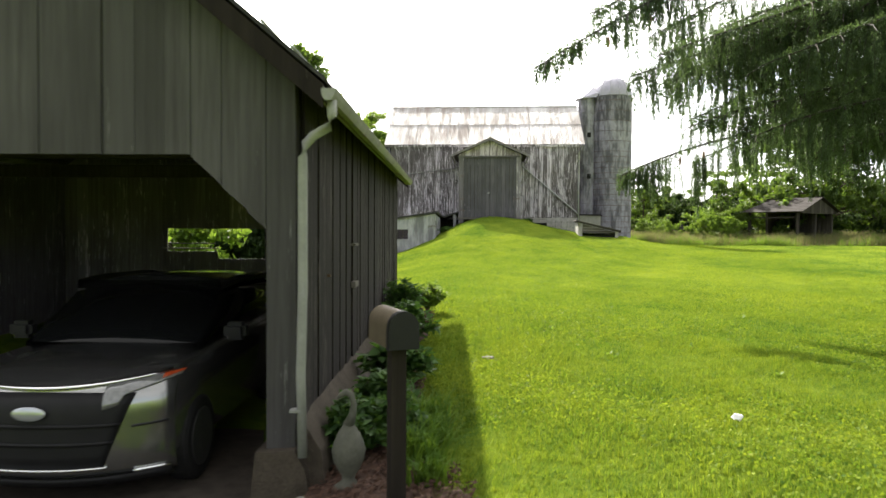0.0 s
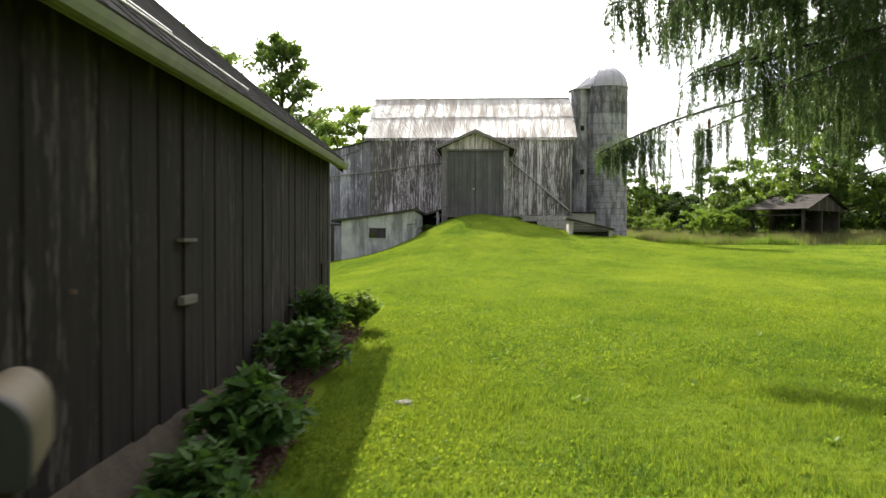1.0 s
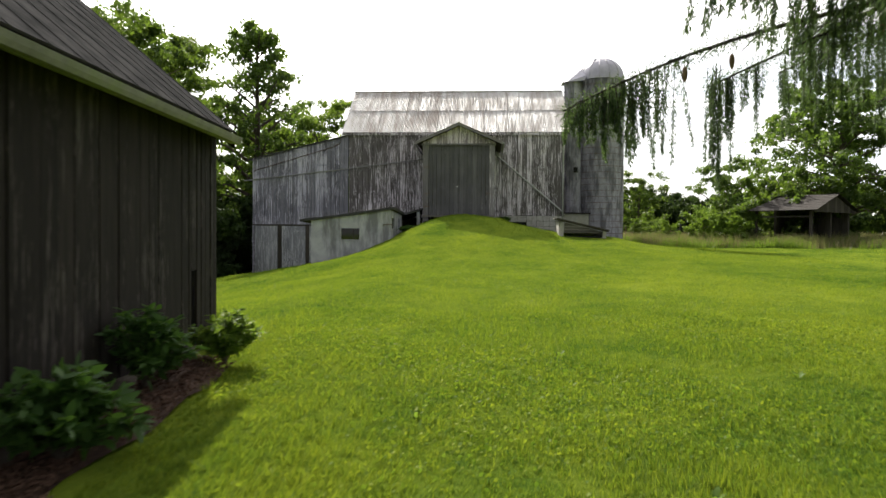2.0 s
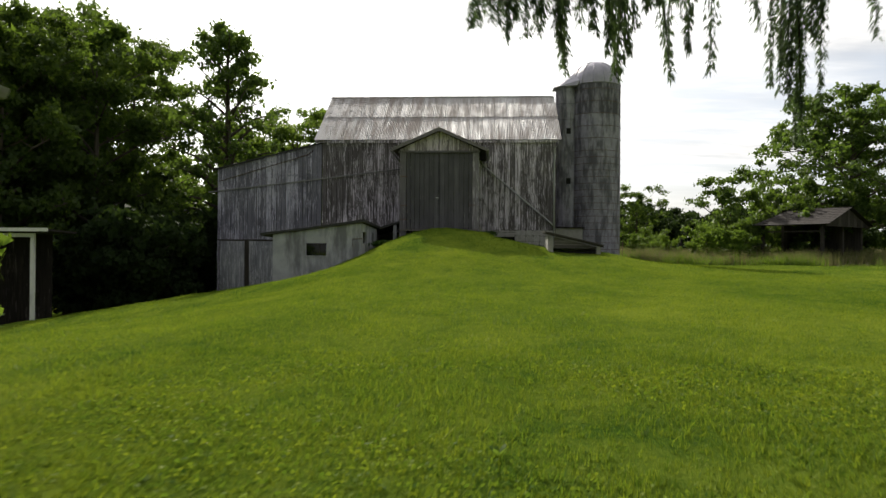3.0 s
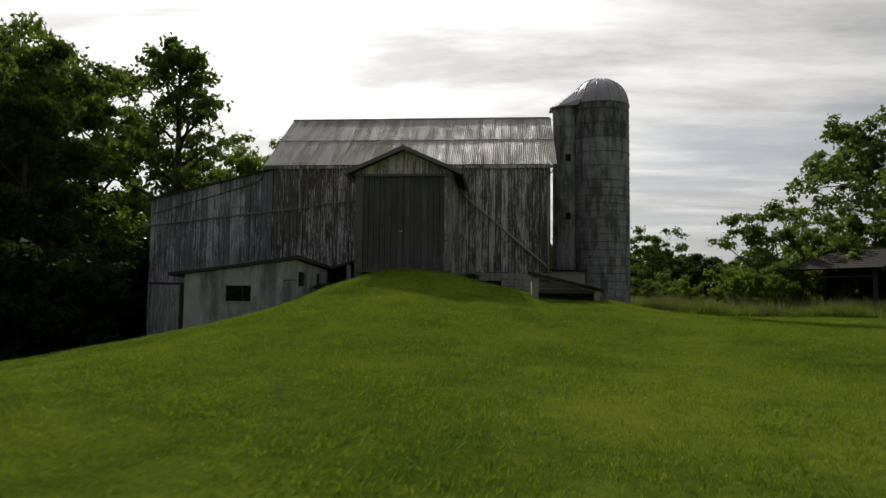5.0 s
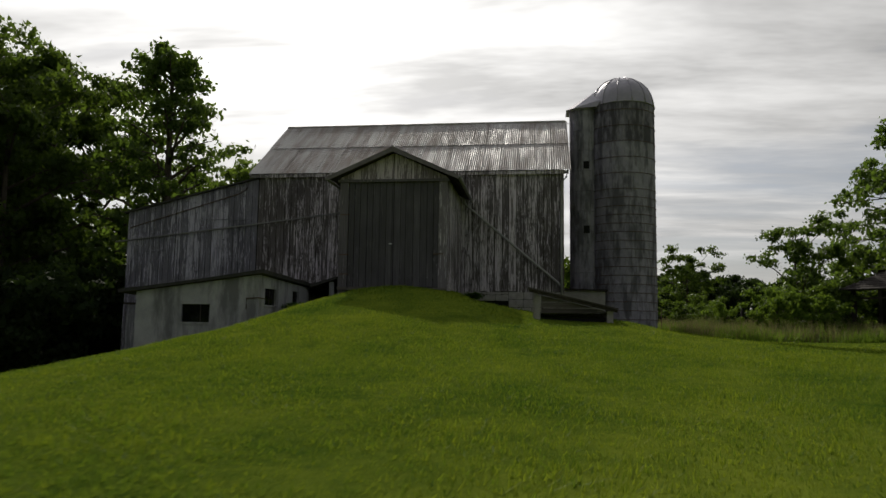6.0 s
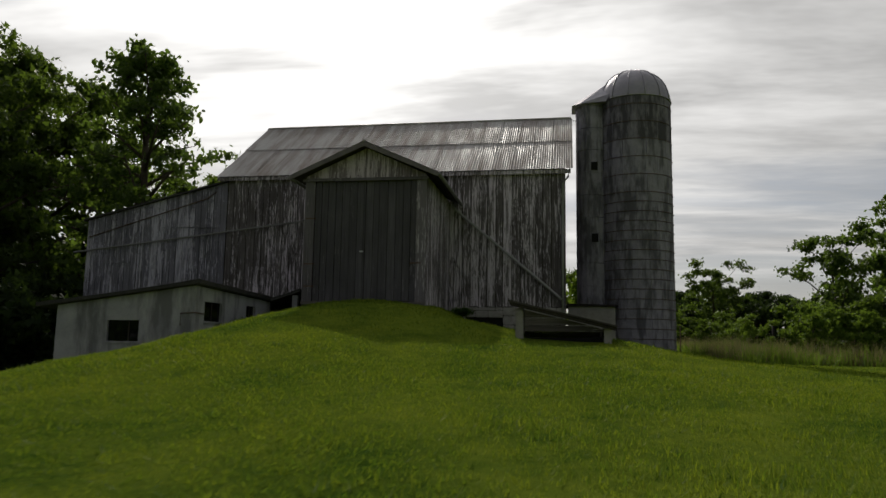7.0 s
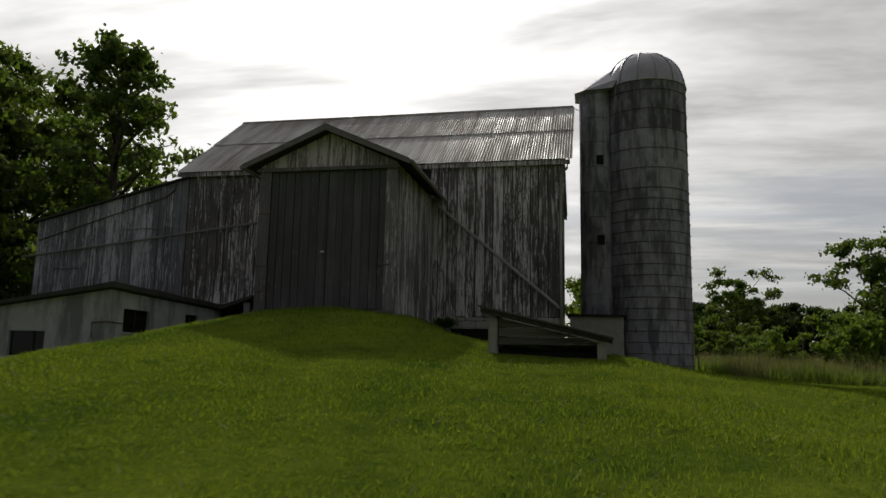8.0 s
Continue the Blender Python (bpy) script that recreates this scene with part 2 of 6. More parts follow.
def foliage(name, dark, light, through_col, share=0.45, rough=0.6, spec=0.2, patches=0.35, single=0.4):
    def build(n, pos):
        big = n.noise(stretch(n, pos, patches, patches, patches, False), 1.0, 4.0, 0.6)
        r = n.add("ShaderNodeNewGeometry").outputs["Random Per Island"]
        f = n.math("ADD", n.math("MULTIPLY", big, 0.75), n.math("MULTIPLY", r, single))
        f = n.ramp(f, [(0.32, 0.0), (0.78, 1.0)])
        col = n.mix(f, dark, light)
        b = bsdf(n, col, rough, Specular_IOR_Level=spec)
        tr = n.add("ShaderNodeBsdfTranslucent", {"Color": n.mix(f, tuple(c * 0.7 for c in through_col), through_col)})
        ms = n.add("ShaderNodeMixShader", {0: share})
        n.put(ms.inputs[1], b)
        n.put(ms.inputs[2], tr.outputs[0])
        return ms.outputs[0]
    return material(name, build)


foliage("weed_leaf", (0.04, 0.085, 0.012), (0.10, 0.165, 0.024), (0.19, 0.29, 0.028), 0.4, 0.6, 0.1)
foliage("dry_grass", (0.058, 0.082, 0.026), (0.20, 0.165, 0.085), (0.22, 0.21, 0.08), 0.36)
foliage("tree_leaf", (0.024, 0.046, 0.011), (0.066, 0.104, 0.022), (0.14, 0.22, 0.022), 0.42)
# darker copy of tree_leaf; on woodland shrubs its colour carries the shade
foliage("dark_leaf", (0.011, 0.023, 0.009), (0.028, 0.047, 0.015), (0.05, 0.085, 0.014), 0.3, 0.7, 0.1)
foliage("light_leaf", (0.026, 0.052, 0.013), (0.074, 0.118, 0.028), (0.15, 0.24, 0.028), 0.42, 0.5, 0.22)
# brighter copy of tree_leaf with sunlight put into its colour
foliage("sunlit_leaf", (0.040, 0.074, 0.014), (0.10, 0.150, 0.030), (0.22, 0.33, 0.035), 0.45, 0.55, 0.2)
foliage("spruce_needle", (0.018, 0.034, 0.020), (0.050, 0.078, 0.036), (0.12, 0.19, 0.05), 0.36, 0.6, 0.15)
foliage("lily_leaf", (0.03, 0.07, 0.010), (0.08, 0.14, 0.02), (0.16, 0.27, 0.02), 0.4, 0.7, 0.05)
foliage("bush_leaf", (0.022, 0.056, 0.014), (0.055, 0.112, 0.026), (0.12, 0.24, 0.03), 0.36)


def turf_patches(n, pos):
    """Broad drifts, hand-wide tufts and thin yellow spots of an old mixed lawn, 0 deep green to 1 yellow-green."""
    wide = n.noise(stretch(n, pos, 0.22, 0.14, 0.14, False), 1.0, 3.0, 0.55, 0.6)
    mid = n.noise(stretch(n, pos, 1.1, 0.8, 0.8, False), 1.0, 4.0, 0.6, 0.3)
    small = n.noise(pos, 5.0, 3.0, 0.6)
    return n.math("ADD", n.math("ADD", n.math("MULTIPLY", wide, 0.42), n.math("MULTIPLY", mid, 0.36)), n.math("MULTIPLY", small, 0.22))


def lawn(n, pos):
    fine = n.noise(pos, 45.0, 4.0, 0.7)
    f = n.math("ADD", n.math("MULTIPLY", turf_patches(n, pos), 0.8), n.math("MULTIPLY", fine, 0.2))
    col = n.mix(n.ramp(f, [(0.40, 0.0), (0.62, 1.0)]), (0.046, 0.094, 0.013), (0.196, 0.246, 0.028))
    h = n.math("ADD", n.noise(pos, 28.0, 5.0, 0.75), n.math("MULTIPLY", n.noise(pos, 1.3, 4.0, 0.6), 0.6))
    bn = n.add("ShaderNodeBump", {"Height": h, "Strength": 0.7, "Distance": 0.05})
    return n.add("ShaderNodeBsdfDiffuse", {"Color": col, "Normal": bn.outputs[0], "Roughness": 0.6}).outputs[0]


def blade(n, pos):
    r = n.add("ShaderNodeNewGeometry").outputs["Random Per Island"]
    f = n.math("ADD", n.math("MULTIPLY", turf_patches(n, pos), 0.74), n.math("MULTIPLY", r, 0.26))
    f = n.ramp(f, [(0.40, 0.0), (0.62, 1.0)])
    b = bsdf(n, n.mix(f, (0.042, 0.088, 0.012), (0.186, 0.236, 0.026)), 0.6, Specular_IOR_Level=0.03)
    tr = n.add("ShaderNodeBsdfTranslucent", {"Color": n.mix(f, (0.145, 0.235, 0.018), (0.250, 0.310, 0.020))})
    ms = n.add("ShaderNodeMixShader", {0: 0.34})
    n.put(ms.inputs[1], b)
    n.put(ms.inputs[2], tr.outputs[0])
    return ms.outputs[0]


material("grass_blade", blade)
material("lawn", lawn)

# ---- mesh helpers ----
rnd = random.Random(11)


def link(name, mesh, mat, parent=None, label=""):
    ob = new(name, mesh)
    if mat and not mesh.materials:
        mesh.materials.append(MATS[mat])
    if parent:
        ob.parent = parent
    if label:
        ob["label"] = label
    return ob


def thing(name, label, category, at=(0, 0, 0), turn=0.0, group="", kind=""):
    ob = new(name)
    ob.matrix_world = pose(*at, 0, 0, turn)
    return tagged(ob, label, category, group, kind)


def mesh_of(name, verts, faces, smooth=False):
    me = bpy.data.meshes.new(name)
    me.from_pydata(verts, [], faces)
    if smooth:
        me.polygons.foreach_set("use_smooth", [True] * len(me.polygons))
    me.update()
    return me


def cards(name, quads):
    """A mesh of many loose faces; quads is an array (count, corners, 3)."""
    n, k = quads.shape[:2]
    me = bpy.data.meshes.new(name)
    me.vertices.add(n * k)
    me.vertices.foreach_set("co", np.ascontiguousarray(quads, dtype=np.float32).ravel())
    me.loops.add(n * k)
    me.loops.foreach_set("vertex_index", np.arange(n * k, dtype=np.int32))
    me.polygons.add(n)
    me.polygons.foreach_set("loop_start", np.arange(0, n * k, k, dtype=np.int32))
    me.update(calc_edges=True)
    return me


def prism(poly, lo, hi, axis):
    """Verts and faces of a polygon drawn out along an axis: 'y' takes (x, z) points, 'x' takes (y, z), 'z' takes (x, y)."""
    put = {"y": lambda p, d: (p[0], d, p[1]), "x": lambda p, d: (d, p[0], p[1]), "z": lambda p, d: (p[0], p[1], d)}[axis]
    n = len(poly)
    v = [put(p, lo) for p in poly] + [put(p, hi) for p in poly]
    f = [tuple(range(n - 1, -1, -1)), tuple(range(n, 2 * n))] + [(i, (i + 1) % n, n + (i + 1) % n, n + i) for i in range(n)]
    return v, f


def fixed(me):
    bm = bmesh.new()
    bm.from_mesh(me)
    bmesh.ops.recalc_face_normals(bm, faces=bm.faces)
    bm.to_mesh(me)
    bm.free()
    return me


def slab(name, poly, lo, hi, axis, mat, parent=None, label=""):
    return link(name, fixed(mesh_of(name, *prism(poly, lo, hi, axis))), mat, parent, label)


def box(name, x0, x1, y0, y1, z0, z1, mat, parent=None, label="", bevel=0.0):
    bm = bmesh.new()
    bmesh.ops.create_cube(bm, size=1.0)
    for v in bm.verts:
        v.co = Vector((x0 + (x1 - x0) * (v.co.x + 0.5), y0 + (y1 - y0) * (v.co.y + 0.5), z0 + (z1 - z0) * (v.co.z + 0.5)))
    if bevel:
        bmesh.ops.bevel(bm, geom=bm.edges[:], offset=bevel, segments=2, affect="EDGES")
    me = bpy.data.meshes.new(name)
    bm.to_mesh(me)
    bm.free()
    return link(name, me, mat, parent, label)


def tube(points, radii, sides=8, closed=True):
    pts = [Vector(p) for p in points]
    v, f = [], []
    for i, p in enumerate(pts):
        d = (pts[min(i + 1, len(pts) - 1)] - pts[max(i - 1, 0)]).normalized()
        a = d.cross(Vector((0, 0, 1)) if abs(d.z) < 0.9 else Vector((1, 0, 0))).normalized()
        b = d.cross(a)
        r = radii[i] if isinstance(radii, (list, tuple)) else radii
        v += [tuple(p + (a * math.cos(k * 2 * math.pi / sides) + b * math.sin(k * 2 * math.pi / sides)) * r) for k in range(sides)]
    for i in range(len(pts) - 1):
        for k in range(sides):
            a0, a1 = i * sides + k, i * sides + (k + 1) % sides
            f.append((a0, a1, a1 + sides, a0 + sides))
    if closed:
        f += [tuple(range(sides - 1, -1, -1)), tuple(range(len(v) - sides, len(v)))]
    return v, f


def pipe(name, points, radius, mat, parent=None, label="", sides=10):
    return link(name, mesh_of(name, *tube(points, radius, sides), smooth=True), mat, parent, label)


def joined(name, pieces, smooth=False):
    V, F = [], []
    for v, f in pieces:
        o = len(V)
        V += v
        F += [tuple(i + o for i in q) for q in f]
    return mesh_of(name, V, F, smooth)


def boards(parent, a0, a1, face, thick, low, high, mat, axis="y", width=0.24, name="board", gap=0.012, ragged=0.0, breaks=()):
    """Upright boards side by side from a0 to a1; low(a) and high(a) give their ends. face is the outer plane."""
    a = a0
    while a < a1 - 0.02:
        b = min(a1, a + width * rnd.uniform(0.8, 1.25))
        for k in breaks:
            if a < k - 0.01 < b:
                b = k
        g = gap * rnd.uniform(0.4, 1.5)
        d = rnd.uniform(-0.010, 0.010)
        lo = rnd.uniform(-ragged, ragged)
        tops = [(a + g / 2, low(a + 0.01) + lo), (b - g / 2, low(b - 0.01) + lo), (b - g / 2, high(b - 0.01))]
        tops.append((a + g / 2, high(a + 0.01)))
        if tops[3][1] - tops[0][1] > 0.03 or tops[2][1] - tops[1][1] > 0.03:
            slab(name, tops, face + d, face + d + thick, axis, mat, parent)
        a = b


# ---- ground ----
def smooth_step(a, b, v):
    t = np.clip((v - a) / (b - a), 0, 1)
    return t * t * (3 - 2 * t)


def height(x, y):
    x, y = np.asarray(x, float), np.asarray(y, float)
    z = 0.021 * np.clip(y, -20, 60) + 0.004 * np.clip(y - 60, 0, 300)
    z = z - 0.163 * np.logaddexp(0, (-x - 3.0) * 1.6) / 1.6 * smooth_step(8, 31, y) * (1 - 0.6 * smooth_step(25, 90, -x))
    z = z - 0.42 * smooth_step(0.9, -1.9, x) * (1 - smooth_step(5.5, 14.5, y))
    dy = np.where(y < 44.0, (y - 44.0) / 6.5, (y - 44.0) / 7.0)
    near = np.where(x > -0.1, (x + 0.1) / 3.3, (x + 0.1) / 2.6)
    wide = np.where(x > -0.1, ((x + 0.1) / 8.0) ** 2, (x + 0.1) / 2.6)
    z = z + 0.86 * np.exp(-0.5 * (near * near + dy * dy)) + 0.86 * np.exp(-0.5 * (wide * wide + dy * dy))
    z = z - 0.24 * smooth_step(-1.6, -2.5, x) * smooth_step(-12, -10, x) * (1 - smooth_step(13.5, 15.2, y))
    z = z + 0.15 * np.exp(-((x - 7.0) / 1.3) ** 2 - ((y - 39.6) / 2.2) ** 2) - 0.14 * np.exp(-((x - 4.6) / 0.9) ** 2 - ((y - 39.4) / 2.0) ** 2)
    z = z - smooth_step(2.0, 3.5, x) * smooth_step(40.5, 43.2, y) * (1 - smooth_step(50, 54, y)) * (0.48 - 0.30 * smooth_step(3.6, 5.6, x)) * (1 - 0.5 * smooth_step(7, 10, x))
    z = z - 0.24 * smooth_step(-1.2, -3.4, x) * (1 - smooth_step(29.5, 34.5, y)) * smooth_step(14, 24, y)
    z = z - 0.12 * np.exp(-((x + 4.3) / 1.9) ** 2) * smooth_step(34, 38, y)
    z = z - 0.46 * smooth_step(-6.9, -9.4, x) * smooth_step(38, 44, y) * (1 - 0.35 * smooth_step(-11, -13, x)) * (1 - smooth_step(60, 80, y))
    z = z - 0.08 * np.exp(-((x - 6.0) / 0.9) ** 2 - ((y - 39.2) / 1.6) ** 2)
    z = z + 0.03 * np.sin(x * 0.9 + 1.3) * np.sin(y * 0.6) + 0.012 * np.sin(x * 2.7 + y * 1.9)
    return z


def gz(x, y):
    return float(height(x, y))


def axis_steps(lo, hi, step, far):
    inner = np.arange(lo, hi + step / 2, step)
    grow = np.cumsum(step * 1.35 ** np.arange(1, 30))
    grow = grow[grow < far]
    return np.concatenate([lo - grow[::-1], inner, hi + grow])


def make_ground():
    xs, ys = axis_steps(-34, 44, 0.5, 1800), axis_steps(-12, 66, 0.5, 1800)
    X, Y = np.meshgrid(xs, ys)
    Z = height(X, Y)
    nx, ny = len(xs), len(ys)
    idx = np.arange(nx * ny).reshape(ny, nx)
    F = np.stack([idx[:-1, :-1], idx[:-1, 1:], idx[1:, 1:], idx[1:, :-1]], -1).reshape(-1, 4)
    me = mesh_of("ground", np.stack([X, Y, Z], -1).reshape(-1, 3).tolist(), F.tolist(), smooth=True)
    g = link("ground", me, "lawn")
    tagged(g, "wide mown green lawn rising to a grassy barn bank", "ground", kind="structure")


make_ground()

# ---- shed with the open bay ----
def make_shed():
    s = thing("shed", "weathered dark grey board shed with an open vehicle bay", "shed", (-1.54, 5.6, 0.02), 2.85)
    L, W, EAVE, SLOPE = 9.45, 7.0, 2.80, math.tan(radians(40))
    top = lambda x: EAVE + 0.24 + (-x if x > -W / 2 else W + x) * SLOPE
    base = lambda y: 0.05 + 0.012 * y
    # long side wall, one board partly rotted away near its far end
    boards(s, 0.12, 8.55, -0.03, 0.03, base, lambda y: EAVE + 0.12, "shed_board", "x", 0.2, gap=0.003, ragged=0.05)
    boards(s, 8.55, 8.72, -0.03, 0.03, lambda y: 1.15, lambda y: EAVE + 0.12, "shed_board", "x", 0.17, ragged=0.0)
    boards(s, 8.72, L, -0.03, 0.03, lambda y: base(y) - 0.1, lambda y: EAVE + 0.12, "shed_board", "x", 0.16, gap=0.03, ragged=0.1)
    # far side wall and far gable, with a wide low opening
    # lighter porch colour on these far walls brightens the dark bay inside
    slab("side_wall", [(0, -1.0), (L, -1.0), (L, EAVE + 0.15), (0, EAVE + 0.15)], -W, -W + 0.05, "x", "porch_board", s)
    for x0, x1, z0, z1 in ((-W, -4.8, -1.0, None), (-4.8, -3.75, -1.0, 1.30), (-3.75, -2.77, -1.0, 1.15), (-4.8, -2.77, 1.78, None), (-2.77, 0, -1.0, None)):
        boards(s, x0 + (0.05 if x0 == -W else 0.0), x1 - (0.04 if x1 == 0 else 0), L - 0.03, 0.03, lambda x: z0, (lambda x: top(x) - 0.05) if z1 is None else (lambda x: z1),
               "porch_board", "y", 0.26, breaks=(-W / 2,), gap=0.003)
    for z, x1 in ((1.47, -3.78), (1.37, -3.7)):
        box("rail", -4.85, x1, L - 0.09, L - 0.05, z - 0.014, z + 0.014, "plank_wood", s)
    slab("rail_brace", [(-3.76, 1.16), (-3.72, 1.16), (-3.78, 1.36), (-3.82, 1.36)], L - 0.048, L - 0.034, "y", "plank_wood", s)
    # near gable: boards above the bay, slanting corner of the bay, corner post
    def bay(x):
        if x > -0.27:
            return -0.45
        if x > -0.86:
            return 1.75 + (-0.27 - x) * 0.97
        return 2.33 if x > -6.4 else -0.45
    boards(s, -W, -0.02, 0.0, 0.03, bay, lambda x: top(x) - 0.05, "hazed_gable_board", "y", 0.23, breaks=(-6.4, -W / 2, -0.86, -0.27), gap=0.006)
    box("corner_post", -0.27, -0.035, 0.035, 0.2, -0.45, EAVE + 0.1, "beam_wood", s, bevel=0.01)
    box("bay_header", -6.4, -0.86, 0.035, 0.2, 2.35, 2.55, "beam_wood", s, bevel=0.01)
    for y in (3.2, 6.3):
        box("inner_post", -1.0, -0.82, y, y + 0.18, -0.6, 3.6, "dark_wood", s, bevel=0.01)
        box("tie_beam", -W + 0.05, -0.03, y, y + 0.18, 2.62, 2.82, "dark_wood", s, bevel=0.01)
    # roof in two leaves of narrow metal strips with upstanding seams
    slope_len = (W / 2 + 0.24) / math.cos(radians(40))
    y = -0.28
    while y < L + 0.04:
        w = min(0.46, L + 0.06 - y)
        for side in (1, -1):
            cs, sn = math.cos(radians(40)), math.sin(radians(40))
            v, f = [], []
            prof = [(0.0, 0.0), (0.0, 0.007), (0.02, 0.007), (0.03, 0.001), (w / 2, 0.0), (w, 0.0), (w, -0.02), (0.0, -0.02)]
            for d in (0.0, slope_len):
                for a, h in prof:
                    r = -W / 2 + side * (d * cs)
                    v.append((r + side * h * sn, y + a, EAVE + 0.26 + W / 2 * SLOPE - d * sn + h * cs))
            k = len(prof)
            f = [(i, (i + 1) % k, k + (i + 1) % k, k + i) for i in range(k)] + [tuple(range(k)), tuple(range(2 * k - 1, k - 1, -1))]
            link("roof_strip", fixed(mesh_of("roof_strip", v, f)), "shed_roof", s)
        y += 0.46
    pipe("ridge_cap", [(-W / 2, -0.3, EAVE + 0.30 + W / 2 * SLOPE), (-W / 2, L + 0.06, EAVE + 0.30 + W / 2 * SLOPE)], 0.06, "shed_roof", s)
    # two thin strips along the lower roof edge
    cs, sn = math.cos(radians(40)), math.sin(radians(40))
    for d, y1 in ((0.32, 4.6), (0.62, 3.2)):
        e = slope_len - d
        x, z = -W / 2 + e * cs, EAVE + 0.26 + W / 2 * SLOPE - e * sn + 0.03
        pipe("roof_strip", [(x, -0.27, z), (x, y1 / 2, z + 0.01), (x, y1, z)], 0.012, "zinc_pipe", s, "thin pale metal strip on the roof", 6)
    # rake boards, soffit, fascia, gutter
    for yy in (-0.27, L + 0.02):
        for sd in (1, -1):
            p = [(-W / 2, EAVE + 0.21 + W / 2 * SLOPE), (-W / 2 + sd * (W / 2 + 0.22), EAVE + 0.21 - 0.22 * SLOPE), (-W / 2 + sd * (W / 2 + 0.22), EAVE + 0.03 - 0.22 * SLOPE), (-W / 2, EAVE + 0.03 + W / 2 * SLOPE)]
            slab("rake_board", p, yy, yy + 0.03, "y", "shed_board", s)
    slab("soffit", [(0.005, EAVE + 0.12), (0.18, EAVE - 0.02), (0.18, EAVE + 0.01), (0.005, EAVE + 0.15)], -0.24, L + 0.015, "y", "shed_board", s)
    slab("fascia", [(0.182, EAVE - 0.09), (0.205, EAVE - 0.09), (0.205, EAVE + 0.03), (0.182, EAVE + 0.03)], -0.26, L + 0.05, "y", "mossy_paint", s, "greenish white fascia board")
    g = [(0.288, 0.0), (0.293, -0.06), (0.32, -0.088), (0.365, -0.083), (0.385, -0.045), (0.40, 0.0), (0.39, 0.004), (0.376, -0.04), (0.36, -0.072), (0.325, -0.077), (0.304, -0.055), (0.298, 0.0)]
    slab("gutter", [(x - 0.08, z + EAVE - 0.01) for x, z in g], -0.26, L + 0.05, "y", "mossy_paint", s, "greenish white metal gutter with a dirty lip")
    slab("gutter_end", [(x - 0.08, z + EAVE - 0.01) for x, z in g[:6]], -0.275, -0.262, "y", "gutter_paint", s)
    pts = [(0.27, -0.17, EAVE - 0.08), (0.27, -0.17, EAVE - 0.2), (0.24, -0.155, EAVE - 0.28), (0.12, -0.12, EAVE - 0.34), (0.06, -0.10, EAVE - 0.40), (0.035, -0.09, EAVE - 0.5), (0.035, -0.09, 1.3), (0.02, -0.09, 0.62), (0.035, -0.09, 0.0)]
    pipe("downspout", pts, 0.037, "gutter_paint", s, "dented dull white metal downspout", 12)
    for z in (0.36,):
        box("pipe_strap", -0.06, 0.03, -0.131, -0.045, z - 0.01, z + 0.01, "gutter_paint", s)
    # sloping concrete footing along the side wall
    slab("footing", [(0.0, -0.6), (0.24, -0.6), (0.16, 0.02), (0.0, 0.28)], 0.0, L, "y", "footing_render", s, "sloping brownish concrete footing along the wall")
    slab("corner_stone", [(-0.40, -0.6), (0.12, -0.6), (0.06, -0.12), (-0.03, 0.05), (-0.33, 0.03)], -0.10, 0.22, "y", "footing_render", s)
    box("bay_floor", -W + 0.05, -0.42, -2.6, L - 0.05, -0.75, -0.42, "dirt", s)
    # hinges and bars on the side wall
    for z, k in ((1.585, 0.014), (1.125, 0.034)):
        box("wall_bar", 0.004, 0.06, 2.68, 2.97, z - k, z + k, "bar_wood", s, "short grey wooden bar on the wall", 0.006)
    box("hook", 0.004, 0.035, 1.15, 1.165, 1.31, 1.335, "rusty_iron", s)


make_shed()


# ---- barn ----
EAVE_Z, EAVE_Y, RIDGE_Y, RIDGE_Z = 7.48, 47.86, 52.33, 10.66
BX0, BX1, BY0, BY1 = -6.75, 5.74, 48.1, 56.55


def corrugated(name, width, length, waves, depth=0.011):
    """A sheet in its own plane: x across, y up the slope, bottom at the origin."""
    n = waves * 4
    v, f = [], []
    for k in range(n + 1):
        x = width * k / n
        z = depth * math.cos(k * math.pi / 2)
        v += [(x, 0, z), (x, length, z)]
    f = [(2 * k, 2 * k + 2, 2 * k + 3, 2 * k + 1) for k in range(n)]
    return mesh_of(name, v, f, smooth=False)


